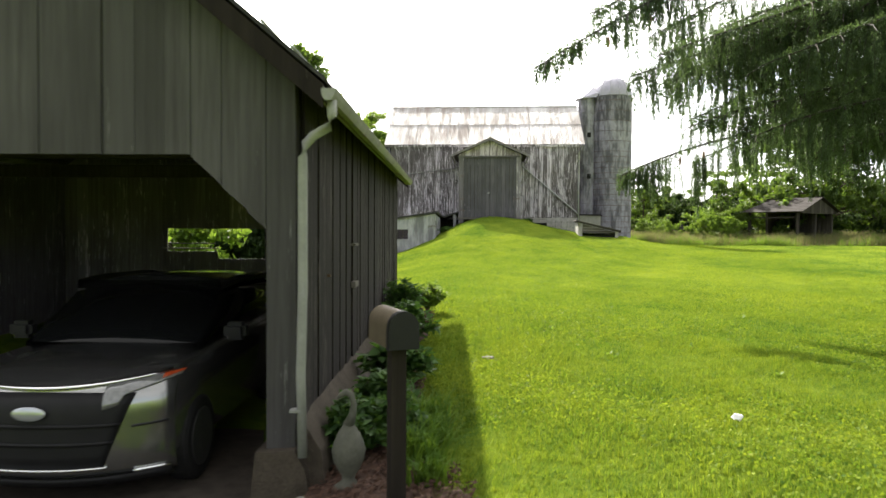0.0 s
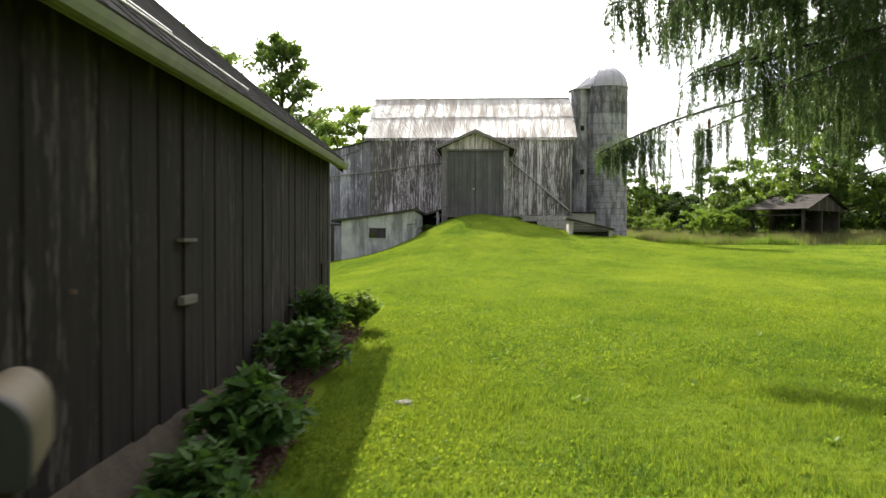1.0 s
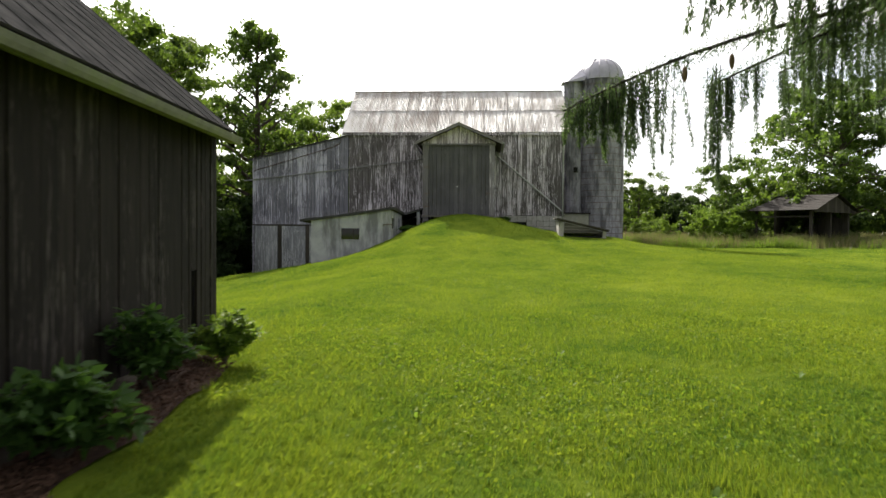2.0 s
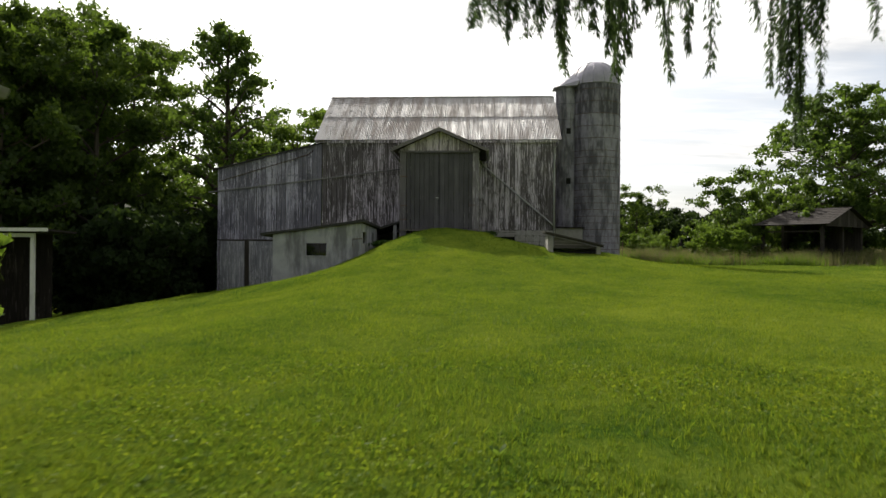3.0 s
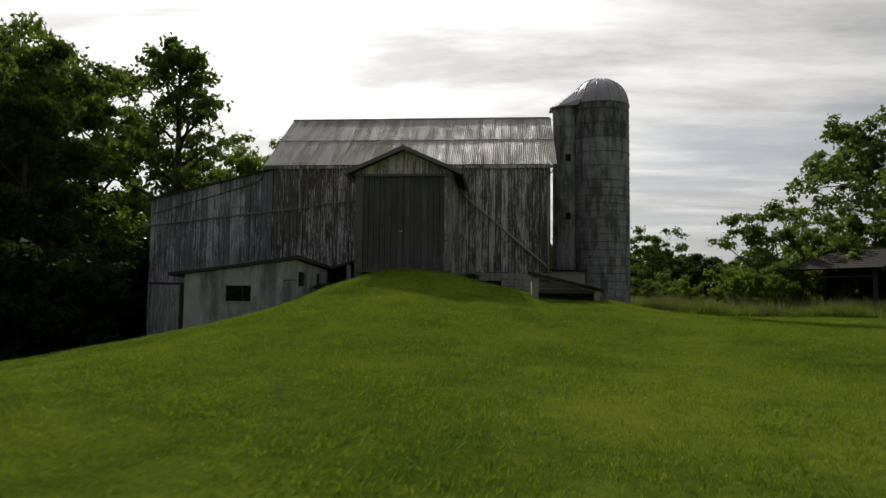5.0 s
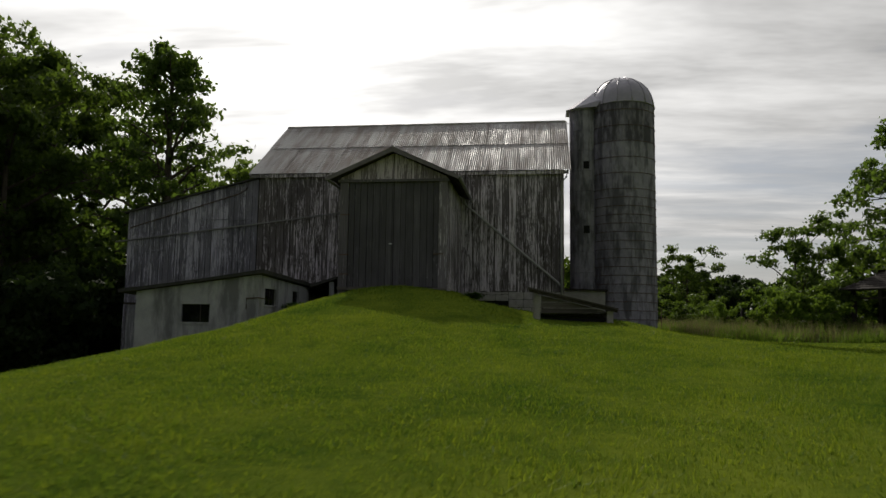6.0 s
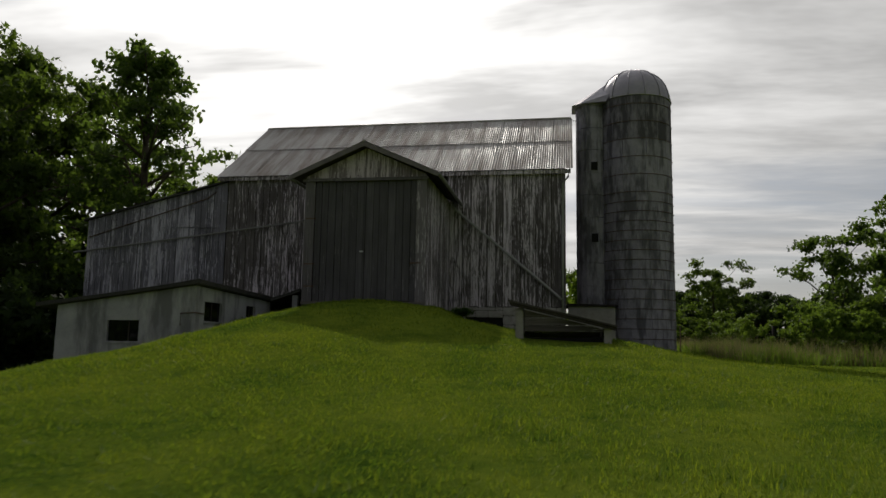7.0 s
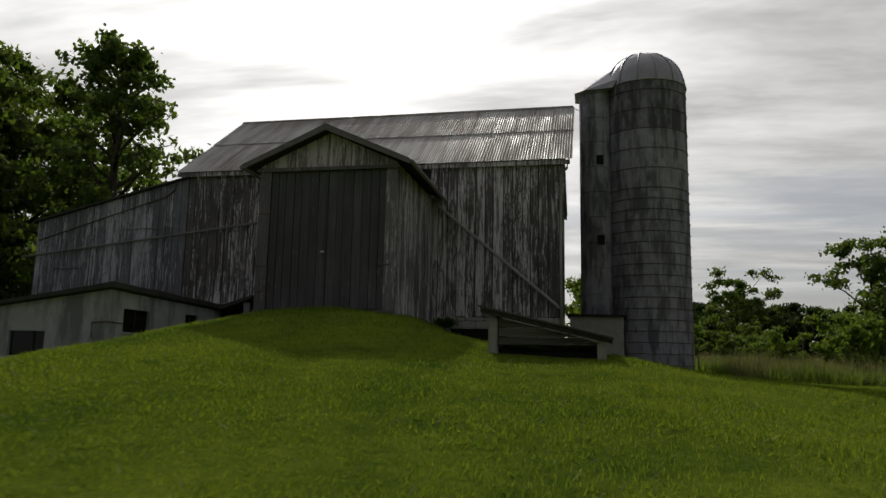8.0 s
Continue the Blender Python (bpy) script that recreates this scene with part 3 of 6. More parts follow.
def make_barn():
    b = thing("barn", "weathered grey board barn with peeling paint and rusty metal roof", "barn", (0, 0, 0))
    wall_top = EAVE_Z + 0.12
    # front boards, right of the porch and left of it
    boards(b, 1.6, BX1, BY0 - 0.03, 0.03, lambda x: 2.72, lambda x: wall_top, "barn_board", "y", 0.27, gap=0.026, ragged=0.04)
    boards(b, BX0, -1.9, BY0 - 0.03, 0.03, lambda x: 2.55, lambda x: wall_top, "barn_board", "y", 0.27, gap=0.026, ragged=0.04)
    slab("inner_wall", [(BX0, -1.0), (BX1, -1.0), (BX1, wall_top), (BX0, wall_top)], BY0 + 0.03, BY0 + 0.1, "y", "dark_wood", b)
    gable = lambda y: wall_top + min(y - BY0, BY1 - y) * (RIDGE_Z - EAVE_Z) / (RIDGE_Y - EAVE_Y) - 0.05
    boards(b, BY0 + 0.1, BY1, BX1 - 0.37, 0.03, lambda y: 1.9, gable, "barn_board", "x", 0.3, breaks=(RIDGE_Y,))
    boards(b, BY0 + 0.1, BY1, BX0, 0.03, lambda y: 0.0, gable, "barn_board", "x", 0.34, breaks=(RIDGE_Y,))
    slab("back_wall", [(BX0, -1.0), (BX1 - 0.34, -1.0), (BX1 - 0.34, wall_top), (BX0, wall_top)], BY1, BY1 + 0.05, "y", "barn_board", b)
    box("corner_board", BX1 - 0.02, BX1 + 0.025, BY0 - 0.055, BY0 + 0.1, 2.5, wall_top, "barn_board", b)
    # stone foundation with an opening
    for x0, x1, z0, z1 in ((1.7, 2.35, 0.5, 2.72), (2.35, 3.62, 2.36, 2.72), (3.62, BX1 + 0.02, 0.5, 2.72)):
        x = x0
        z = z0
        while z < z1 - 0.05:
            h = min(rnd.uniform(0.2, 0.34), z1 - z)
            if z1 - z - h < 0.1:
                h = z1 - z
            x = x0
            while x < x1 - 0.02:
                w = min(rnd.uniform(0.3, 0.6), x1 - x)
                if x1 - x - w < 0.15:
                    w = x1 - x
                box("stone", x + 0.006, x + w - 0.006, BY0 - 0.06 - rnd.uniform(0, 0.03), BY0 + 0.02, z + 0.006, z + h - 0.006, "foundation_stone", b, bevel=0.02)
                x += w
            z += h
    slab("foundation", [(BY0 + 0.12, 0.0), (BY1, 0.0), (BY1, 1.9), (BY0 + 0.12, 1.9)], BX1 - 0.40, BX1 - 0.31, "x", "foundation_stone", b)
    # flat black box paints the shade inside the foundation opening
    box("opening_dark", 2.30, 3.7, BY0 + 0.02, BY0 + 0.028, 0.6, 2.5, "void_shade", b)
    # metal roof sheets, two courses on each slope
    rx0, rx1 = -7.15, 5.98
    slope_len = math.hypot(RIDGE_Y - EAVE_Y, RIDGE_Z - EAVE_Z)
    ang = math.degrees(math.atan2(RIDGE_Z - EAVE_Z, RIDGE_Y - EAVE_Y))
    n = 19
    w = (rx1 - rx0) / n
    half = slope_len / 2
    low, high = corrugated("roof_sheet", w + 0.05, half + 0.12, 9), corrugated("roof_sheet", w + 0.05, half + 0.02, 9)
    for k in range(n):
        for side in (0, 1):
            for row, me in ((0, low), (1, high)):
                o = link("roof_sheet", me, "roof_metal", b)
                d = half * row
                dy, dz = d * math.cos(radians(ang)), d * math.sin(radians(ang))
                off = 0.02 if row == 0 else -0.004
                if side == 0:
                    o.matrix_world = pose(rx0 + k * w, EAVE_Y + dy, EAVE_Z + dz + 0.06 - off * 1.2, ang + rnd.uniform(-0.15, 0.15), 0, rnd.uniform(-0.1, 0.1))
                else:
                    o.matrix_world = pose(rx0 + (k + 1) * (w - 0.02), 2 * RIDGE_Y - EAVE_Y - dy, EAVE_Z + dz + 0.06 - off * 1.2, ang, 0, 180)
    pipe("ridge_cap", [(rx0, RIDGE_Y, RIDGE_Z + 0.05), (rx1, RIDGE_Y, RIDGE_Z + 0.05)], 0.07, "roof_metal", b)
    for y, s in ((EAVE_Y + 0.05, 1), (2 * RIDGE_Y - EAVE_Y - 0.05, -1)):
        slab("eave_board", [(rx0 + 0.03, EAVE_Z - 0.12), (rx1 - (0.03 if s > 0 else 0.42), EAVE_Z - 0.12), (rx1 - (0.03 if s > 0 else 0.42), EAVE_Z + 0.02), (rx0 + 0.03, EAVE_Z + 0.02)], y, y + s * 0.03, "y", "barn_board", b)
    for x in (rx0 + 0.04, rx1 - 0.07):
        for s in (1, -1):
            e = RIDGE_Y - s * (RIDGE_Y - EAVE_Y)
            xv = x - 0.36 if s < 0 and x > 0 else x
            slab("verge_board", [(e, EAVE_Z - 0.14), (RIDGE_Y, RIDGE_Z - 0.14), (RIDGE_Y, RIDGE_Z + 0.01), (e, EAVE_Z + 0.01)], xv, xv + 0.03, "x", "barn_board", b)
    slab("roof_deck", [(EAVE_Y + 0.08, EAVE_Z), (RIDGE_Y, RIDGE_Z - 0.05), (2 * RIDGE_Y - EAVE_Y - 0.08, EAVE_Z), (2 * RIDGE_Y - EAVE_Y - 0.08, EAVE_Z - 0.03), (RIDGE_Y, RIDGE_Z - 0.1), (EAVE_Y + 0.08, EAVE_Z - 0.03)], rx0 + 0.08, rx1 - 0.46, "x", "dark_wood", b)
    # downspout at the corner and slanting drain pipe from the porch
    pipe("downspout", [(5.9, 47.85, EAVE_Z - 0.05), (5.86, 47.9, EAVE_Z - 0.25), (5.68, 47.98, EAVE_Z - 0.45), (5.66, 47.98, 5.0), (5.66, 47.98, 2.2)], 0.045, "zinc_pipe", b)
    pipe("drain_pipe", [(1.86, 47.86, 6.42), (1.86, 47.88, 6.24), (1.95, 47.9, 6.12), (5.5, 47.95, 3.10), (5.6, 47.95, 2.98)], 0.05, "zinc_pipe", b, "slanting grey drain pipe across the wall")
    pipe("drain_pipe", [(-2.15, 47.9, 5.98), (-7.0, 47.96, 5.40), (-12.95, 47.96, 4.70)], 0.036, "drain_iron", b, "long sloping grey drain pipe across the wall")


def make_porch():
    p = thing("barn_porch", "gabled barn entrance with tall closed grey board doors", "porch", (0, 0, 0))
    X0, X1, Y0, Y1, EZ, AX, AZ = -2.02, 1.74, 43.7, 47.8, 6.36, -0.13, 7.36
    sl = (AZ - EZ) / 2.2
    top = lambda x: AZ - abs(x - AX) * sl - 0.1
    # gable boards, header, door leaves, jamb boards
    boards(p, X0, X1, Y0, 0.03, lambda x: 6.30, top, "porch_gable", "y", 0.24, breaks=(AX,), ragged=0.015)
    box("door_track", X0 - 0.06, X1 + 0.06, Y0 - 0.09, Y0 - 0.005, 6.24, 6.33, "porch_board", p)
    boards(p, X0, -1.70, Y0 - 0.02, 0.03, lambda x: 2.3, lambda x: 6.24, "porch_board", "y", 0.3)
    boards(p, 1.44, X1, Y0 - 0.02, 0.03, lambda x: 2.3, lambda x: 6.24, "porch_board", "y", 0.3)
    for a, c in ((-1.70, -0.12), (-0.11, 1.44)):
        door = new("door")
        door.parent = p
        boards(door, a, c, Y0 + 0.02, 0.03, lambda x: 2.64, lambda x: 6.24, "door_board", "y", 0.22, gap=0.016, ragged=0.02)
        for z in (2.95, 5.8):
            box("door_rail", a + 0.05, c - 0.05, Y0 + 0.055, Y0 + 0.09, z, z + 0.16, "door_board", door)
    box("latch", -0.27, -0.16, Y0 - 0.012, Y0 + 0.018, 4.09, 4.125, "galvanised", p, "small grey metal latch")
    for x, z in ((-1.98, 3.72), (-1.98, 5.1), (-1.98, 3.05), (1.28, 3.74)):
        box("strap_hinge", x, x + 0.34, Y0 - 0.035, Y0 - 0.021 if x < 0 else Y0 + 0.019, z, z + 0.035, "rusty_iron", p, "rusty iron strap hinge")
    box("sill", X0, X1, Y0 - 0.1, Y0 + 0.12, 2.52, 2.62, "plank_wood", p, "worn grey timber sill", 0.012)
    # side walls
    boards(p, Y0, 48.06, X1 - 0.03, 0.03, lambda y: 2.0, lambda y: EZ + 0.02, "barn_board", "x", 0.2, gap=0.02)
    boards(p, Y0, 48.06, X0, 0.03, lambda y: 2.0, lambda y: EZ + 0.02, "porch_board", "x", 0.22)
    # roof: corrugated sheets on both slopes, verge boards, gutters
    length = math.hypot(2.25, AZ - EZ) + 0.04
    ang = math.degrees(math.atan2(AZ - EZ, 2.25))
    me = corrugated("roof_sheet", 0.85, length, 10, 0.014)
    for k in range(6):
        y = 43.34 + k * 0.76
        o = link("roof_sheet", me, "roof_metal", p)
        o.matrix_world = Matrix.Translation((AX + 2.25, y, EZ + 0.03)) @ pose(0, 0, 0, 0, 0, 90) @ pose(0, 0, 0, ang, 0, 0)
        o = link("roof_sheet", me, "roof_metal", p)
        o.matrix_world = Matrix.Translation((AX - 2.25, y + 0.85, EZ + 0.03)) @ pose(0, 0, 0, 0, 0, -90) @ pose(0, 0, 0, ang, 0, 0)
    for s in (1, -1):
        slab("verge_board", [(AX, AZ - 0.13), (AX + s * 2.27, EZ - 0.11), (AX + s * 2.27, EZ + 0.02), (AX, AZ + 0.02)], 43.33, 43.37, "y", "verge_grey", p)
        slab("roof_deck", [(AX, AZ - 0.05), (AX + s * 2.2, EZ - 0.04), (AX + s * 2.2, EZ - 0.01), (AX, AZ - 0.02)], 43.38, 47.85, "y", "dark_wood", p)
    pipe("ridge_cap", [(AX, 43.32, AZ + 0.03), (AX, 47.88, AZ + 0.03)], 0.05, "roof_metal", p)
    pipe("gutter", [(AX + 2.3, 43.36, EZ - 0.03), (AX + 2.3, 47.85, EZ - 0.10)], 0.05, "drain_iron", p)
    pipe("gutter", [(AX - 2.3, 43.36, EZ - 0.03), (AX - 2.3, 47.85, EZ - 0.10)], 0.05, "drain_iron", p)


def make_annex():
    a = thing("barn_annex", "grey board lean-to wing of the barn with a sloping roof edge", "barn", (0, 0, 0))
    X0, X1, Y = -12.5, -6.78, 48.07
    top = lambda x: 5.95 + (x - X0) * (7.34 - 5.95) / (X1 - X0)
    boards(a, X0, X1, Y, 0.03, lambda x: 2.12, top, "annex_board", "y", 0.25, gap=0.024, ragged=0.03)
    slab("inner_wall", [(X0, -1.5), (X1, -1.5), (X1, top(X1) - 0.03), (X0, top(X0) - 0.03)], Y + 0.035, Y + 0.1, "y", "dark_wood", a)
    # lower wall: painted panels and a wide door between a dark gap and a dark post
    box("corner_post", X0, X0 + 0.13, Y - 0.02, Y + 0.03, -1.2, 2.08, "annex_board", a)
    boards(a, X0 + 0.14, -11.0, Y + 0.01, 0.03, lambda x: -1.2, lambda x: 2.06, "panel_board", "y", 0.62, gap=0.006)
    # dark strip fills in the shaded gap left of the door
    box("door_post", -10.98, -10.76, Y + 0.012, Y + 0.034, -1.2, 2.08, "dark_wood", a)
    door = new("door")
    door.parent = a
    boards(door, -10.74, -9.32, Y - 0.005, 0.03, lambda x: -1.1, lambda x: 2.05, "panel_board", "y", 0.55, gap=0.006)
    for z in (0.0, 1.7):
        box("door_rail", -10.7, -9.36, Y - 0.032, Y - 0.008, z, z + 0.12, "panel_board", door)
    box("door_post", -9.30, -9.12, Y - 0.02, Y + 0.034, -1.2, 2.08, "dark_wood", a)
    boards(a, -9.1, -6.9, Y + 0.01, 0.03, lambda x: -1.0, lambda x: 2.06, "panel_board", "y", 0.6, gap=0.006)
    box("lintel", X0, -6.9, Y - 0.03, Y + 0.01, 2.08, 2.15, "dark_wood", a)
    boards(a, Y + 0.1, 55.5, X0, 0.03, lambda y: -1.5, lambda y: top(X0) - 0.02, "annex_board", "x", 0.35)
    slab("roof", [(X0 - 0.15, top(X0) - 0.03), (X1, top(X1) + 0.01), (X1, top(X1) + 0.07), (X0 - 0.15, top(X0) + 0.04)], Y - 0.12, 55.6, "y", "tar_roof", a, "thin dark roof edge")
    pipe("wire_conduit", [(X0 + 0.1, Y - 0.03, 5.30), (-7.6, Y - 0.03, 6.72), (-7.25, Y - 0.03, 6.95), (-7.22, Y - 0.03, 7.15)], 0.018, "rusty_iron", a)
    box("wall_cleat", -11.7, -10.6, Y - 0.04, Y - 0.002, 4.30, 4.37, "annex_board", a)
    box("wall_cleat", -9.4, -7.0, Y - 0.03, Y - 0.004, 5.62, 5.65, "annex_board", a)


def window_hole_wall(parent, axis, plane, thick, a0, a1, z0, tops, holes, mat):
    """A wall with rectangular holes, cut into upright strips."""
    cuts = sorted({a0, a1, *[h[0] for h in holes], *[h[1] for h in holes]})
    pieces = []
    for p, q in zip(cuts, cuts[1:]):
        spans = [(z0, None)]
        for h in holes:
            if h[0] <= p + 1e-6 and h[1] >= q - 1e-6:
                spans = [(z0, h[2]), (h[3], None)]
        for lo, hi in spans:
            t0, t1 = (tops(p), tops(q)) if hi is None else (hi, hi)
            pieces.append(prism([(p, lo), (q, lo), (q, t1), (p, t0)], plane, plane + thick, axis))
    me = joined("wall", pieces)
    bm = bmesh.new()
    bm.from_mesh(me)
    bmesh.ops.remove_doubles(bm, verts=bm.verts, dist=0.0005)
    bmesh.ops.recalc_face_normals(bm, faces=bm.faces)
    bm.to_mesh(me)
    bm.free()
    return link("wall", me, mat, parent)


def make_milk_house():
    m = thing("milk_house", "low whitewashed block outbuilding with dark roof and boarded dark windows", "outbuilding", (0, 0, 0))
    X0, X1, Y0, Y1 = -6.86, -3.12, 39.5, 44.0
    zr = lambda x, y: 2.73 + 0.135 * (x - X1) - 0.03 * (y - Y0)
    front_hole = (-5.44, -4.58, 1.35, 1.87)
    side_holes = [(39.98, 40.90, 1.88, 2.37), (42.36, 42.95, 2.0, 2.40)]
    window_hole_wall(m, "y", Y0, 0.2, X0, X1, -0.6, lambda x: zr(x, Y0), [front_hole], "whitewash")
    window_hole_wall(m, "x", X1 - 0.2, 0.198, Y0 + 0.2, Y1, -0.4, lambda y: zr(X1, y), side_holes, "whitewash")
    window_hole_wall(m, "x", X0, 0.2, Y0 + 0.2, 48.05, -1.0, lambda y: zr(X0, y), [], "whitewash")
    window_hole_wall(m, "x", X1 - 0.75, 0.2, Y1 + 0.02, 48.02, -0.2, lambda y: zr(X1, y), [(44.4, 45.6, 1.9, 2.4)], "whitewash")
    # sagging dark roof: a thin deck with a deep ragged edge, drooping a little between its ends
    n, v, f = 10, [], []
    for k in range(n + 1):
        y = Y0 - 0.16 + (48.04 - Y0 + 0.16) * k / n
        for i in range(n + 1):
            x = X0 - 0.5 + (X1 + 0.66 - X0) * i / n
            sag = -0.03 * math.sin(math.pi * i / n) + 0.012 * math.sin(7.0 * x + 3 * y)
            v += [(x, y, zr(x, y) + 0.015), (x, y, zr(x, y) + 0.125 + sag)]
    row = 2 * (n + 1)
    for k in range(n):
        for i in range(n):
            p = k * row + 2 * i
            f += [(p, p + row, p + row + 2, p + 2), (p + 1, p + 3, p + row + 3, p + row + 1)]
    for i in range(n):
        p, q = 2 * i, n * row + 2 * i
        f += [(p, p + 2, p + 3, p + 1), (q, q + 1, q + 3, q + 2)]
    for k in range(n):
        p, q = k * row, k * row + 2 * n
        f += [(p, p + 1, p + row + 1, p + row), (q, q + row, q + row + 1, q + 1)]
    link("roof", fixed(mesh_of("roof", v, f)), "tar_roof", m, "dark tarred roof with a drooping edge")
    # windows: shallow reveals with a dark pane, a sill and a middle bar
    x0, x1, z0, z1 = front_hole
    w = new("window")
    w.parent = m
    box("pane", x0 + 0.002, x1 - 0.002, Y0 + 0.06, Y0 + 0.075, z0 + 0.002, z1 - 0.002, "glass_dark", w)
    box("sill", x0 - 0.04, x1 + 0.04, Y0 - 0.035, Y0 + 0.05, z0 - 0.05, z0 - 0.003, "whitewash", w)
    box("window_bar", (x0 + x1) / 2 + 0.12, (x0 + x1) / 2 + 0.15, Y0 + 0.04, Y0 + 0.056, z0, z1, "dark_wood", w)
    for y0, y1, z0, z1 in side_holes:
        w = new("window")
        w.parent = m
        box("pane", X1 - 0.08, X1 - 0.065, y0 + 0.002, y1 - 0.002, z0 + 0.002, z1 - 0.002, "glass_dark", w)
        box("sill", X1 - 0.05, X1 + 0.03, y0 - 0.03, y1 + 0.03, z0 - 0.045, z0 - 0.003, "whitewash", w)
        box("window_bar", X1 - 0.063, X1 - 0.045, (y0 + y1) / 2 - 0.015, (y0 + y1) / 2 + 0.015, z0, z1, "dark_wood", w)
    box("floor", X0 + 0.21, X1 - 0.21, Y0 + 0.21, 48.0, -0.7, -0.3, "concrete", m)
    pipe("wall_pipe", [(X1 - 0.35, Y0 - 0.03, 1.75), (X1 - 0.35, Y0 - 0.03, 2.05), (X1 + 0.03, Y0 - 0.03, 2.07), (X1 + 0.03, 39.9, 2.05)], 0.014, "rusty_iron", m)
    # low roof that joins the outbuilding to the barn entrance, on a pale post
    slab("link_roof", [(X1 + 0.17, 2.60), (-2.03, 2.90), (-2.03, 2.98), (X1 + 0.17, 2.70)], 43.6, 48.03, "y", "tar_roof", m)
    box("link_post", -2.32, -2.16, 43.75, 43.9, 1.7, 2.80, "whitewash", m, "pale post under the joining roof")
    box("corner_pipe", X1 - 0.02, X1 + 0.04, Y1 - 0.02, Y1 + 0.04, 1.2, 2.58, "dark_wood", m)


make_barn()
make_porch()
make_annex()
make_milk_house()


# ---- silo ----
def ring_piece(name, cx, cy, r0, r1, a0, a1, z0, z1, seg=3):
    v, f = [], []
    for k in range(seg + 1):
        a = a0 + (a1 - a0) * k / seg
        c, s = math.cos(a), math.sin(a)
        v += [(cx + r0 * c, cy + r0 * s, z0), (cx + r1 * c, cy + r1 * s, z0), (cx + r1 * c, cy + r1 * s, z1), (cx + r0 * c, cy + r0 * s, z1)]
    for k in range(seg):
        for j in range(4):
            f.append((4 * k + j, 4 * k + (j + 1) % 4, 4 * k + 4 + (j + 1) % 4, 4 * k + 4 + j))
    f += [(0, 1, 2, 3), (4 * seg + 3, 4 * seg + 2, 4 * seg + 1, 4 * seg)]
    return fixed(mesh_of(name, v, f))


def make_silo():
    s = thing("silo", "tall stained grey concrete silo with a ribbed metal dome and chute", "silo", (8.58, 53.4, 0))
    R, Z0, Z1, ZD = 1.49, 0.6, 11.5, 12.98
    core = link("core", fixed(joined("core", [tube([(0, 0, Z0), (0, 0, Z1)], R - 0.05, 32)])), "silo_band", s)
    # courses of curved slabs: low courses below, taller above
    z, row = Z0, 0
    while z < Z1 - 0.05:
        h = 0.385 if z < 7.2 else 0.72
        if Z1 - z - h < 0.3:
            h = Z1 - z
        me = ring_piece("slab", 0, 0, R - 0.06, R, 0.004, 2 * math.pi / 10 - 0.004, z + 0.012, z + h - 0.014, 4)
        for k in range(10):
            o = link("slab", me, "silo_band" if z > 9.4 else "silo_concrete", s)
            o.rotation_euler = (0, 0, k * 2 * math.pi / 10 + row * 0.31)
            sc = 1 + rnd.uniform(-0.002, 0.003)
            o.scale = (sc, sc, 1)
        hoop = joined("hoop", [tube([((R + 0.012) * math.cos(a), (R + 0.012) * math.sin(a), z) for a in np.linspace(0, 2 * math.pi, 41)], 0.011, 5)])
        link("hoop", hoop, "rusty_iron", s)
        z += h
        row += 1
    # dome of ribbed metal gores
    n, m = 14, 7
    for k in range(n):
        v, f = [], []
        for j in range(m + 1):
            t = j / m * math.pi / 2
            r, zz = (R + 0.015) * math.cos(t), Z1 + (ZD - Z1) * math.sin(t)
            for a in np.linspace(0, 2 * math.pi / n, 4):
                v.append((r * math.cos(a), r * math.sin(a), zz))
        f = [(4 * j + i, 4 * j + i + 1, 4 * j + 5 + i, 4 * j + 4 + i) for j in range(m) for i in range(3)]
        o = link("dome_panel", mesh_of("dome_panel", v, f, smooth=True), "dome_metal", s)
        o.rotation_euler = (0, 0, k * 2 * math.pi / n)
        rib = [((R + 0.022) * math.cos(j / 10 * math.pi / 2), 0, Z1 + (ZD - Z1 + 0.015) * math.sin(j / 10 * math.pi / 2)) for j in range(11)]
        o = pipe("rib", rib, 0.022, "dome_metal", s, "", 5)
        o.rotation_euler = (0, 0, k * 2 * math.pi / n)
    link("dome_rim", joined("dome_rim", [tube([((R + 0.015) * math.cos(a), (R + 0.015) * math.sin(a), Z1) for a in np.linspace(0, 2 * math.pi, 41)], 0.028, 6)]), "dome_metal", s)
    # chute: rounded shaft of concrete rings up the side, with two hatches
    cx, cy, r = -1.78, -0.35, 0.62
    z, row = 2.9, 0
    while z < 11.3:
        h = min(0.93, 11.38 - z)
        link("chute_ring", ring_piece("chute_ring", cx, cy, r - 0.07, r, radians(95), radians(360), z + 0.008, z + h - 0.008, 12), "silo_concrete", s)
        z += h
    link("chute_core", fixed(joined("chute_core", [tube([(cx, cy, 2.9), (cx, cy, 11.3)], r - 0.08, 16)])), "silo_band", s)
    # flush black boxes paint the dark inside the two hatch openings
    for zz in (5.6, 8.55):
        box("hatch", cx - 0.02, cx + 0.24, cy - r - 0.012, cy - r + 0.1, zz, zz + 0.34, "void_shade", s)
    # hood from the chute top up to the dome
    v = [(cx - 0.78, cy - 0.55, 11.30), (cx - 0.45, cy - 0.74, 11.33), (cx + 0.6, cy - 0.78, 11.38), (cx + 0.6, cy + 0.75, 11.38), (cx - 0.45, cy + 0.74, 11.33), (cx - 0.78, cy + 0.55, 11.30), (-1.17, -0.3, 12.36), (-1.17, 0.3, 12.36), (-1.02, -1.05, 11.72)]
    f = [(0, 1, 6), (1, 2, 8), (1, 8, 6), (0, 6, 7, 5), (5, 7, 4), (4, 7, 3), (0, 5, 4, 3, 2, 1)]
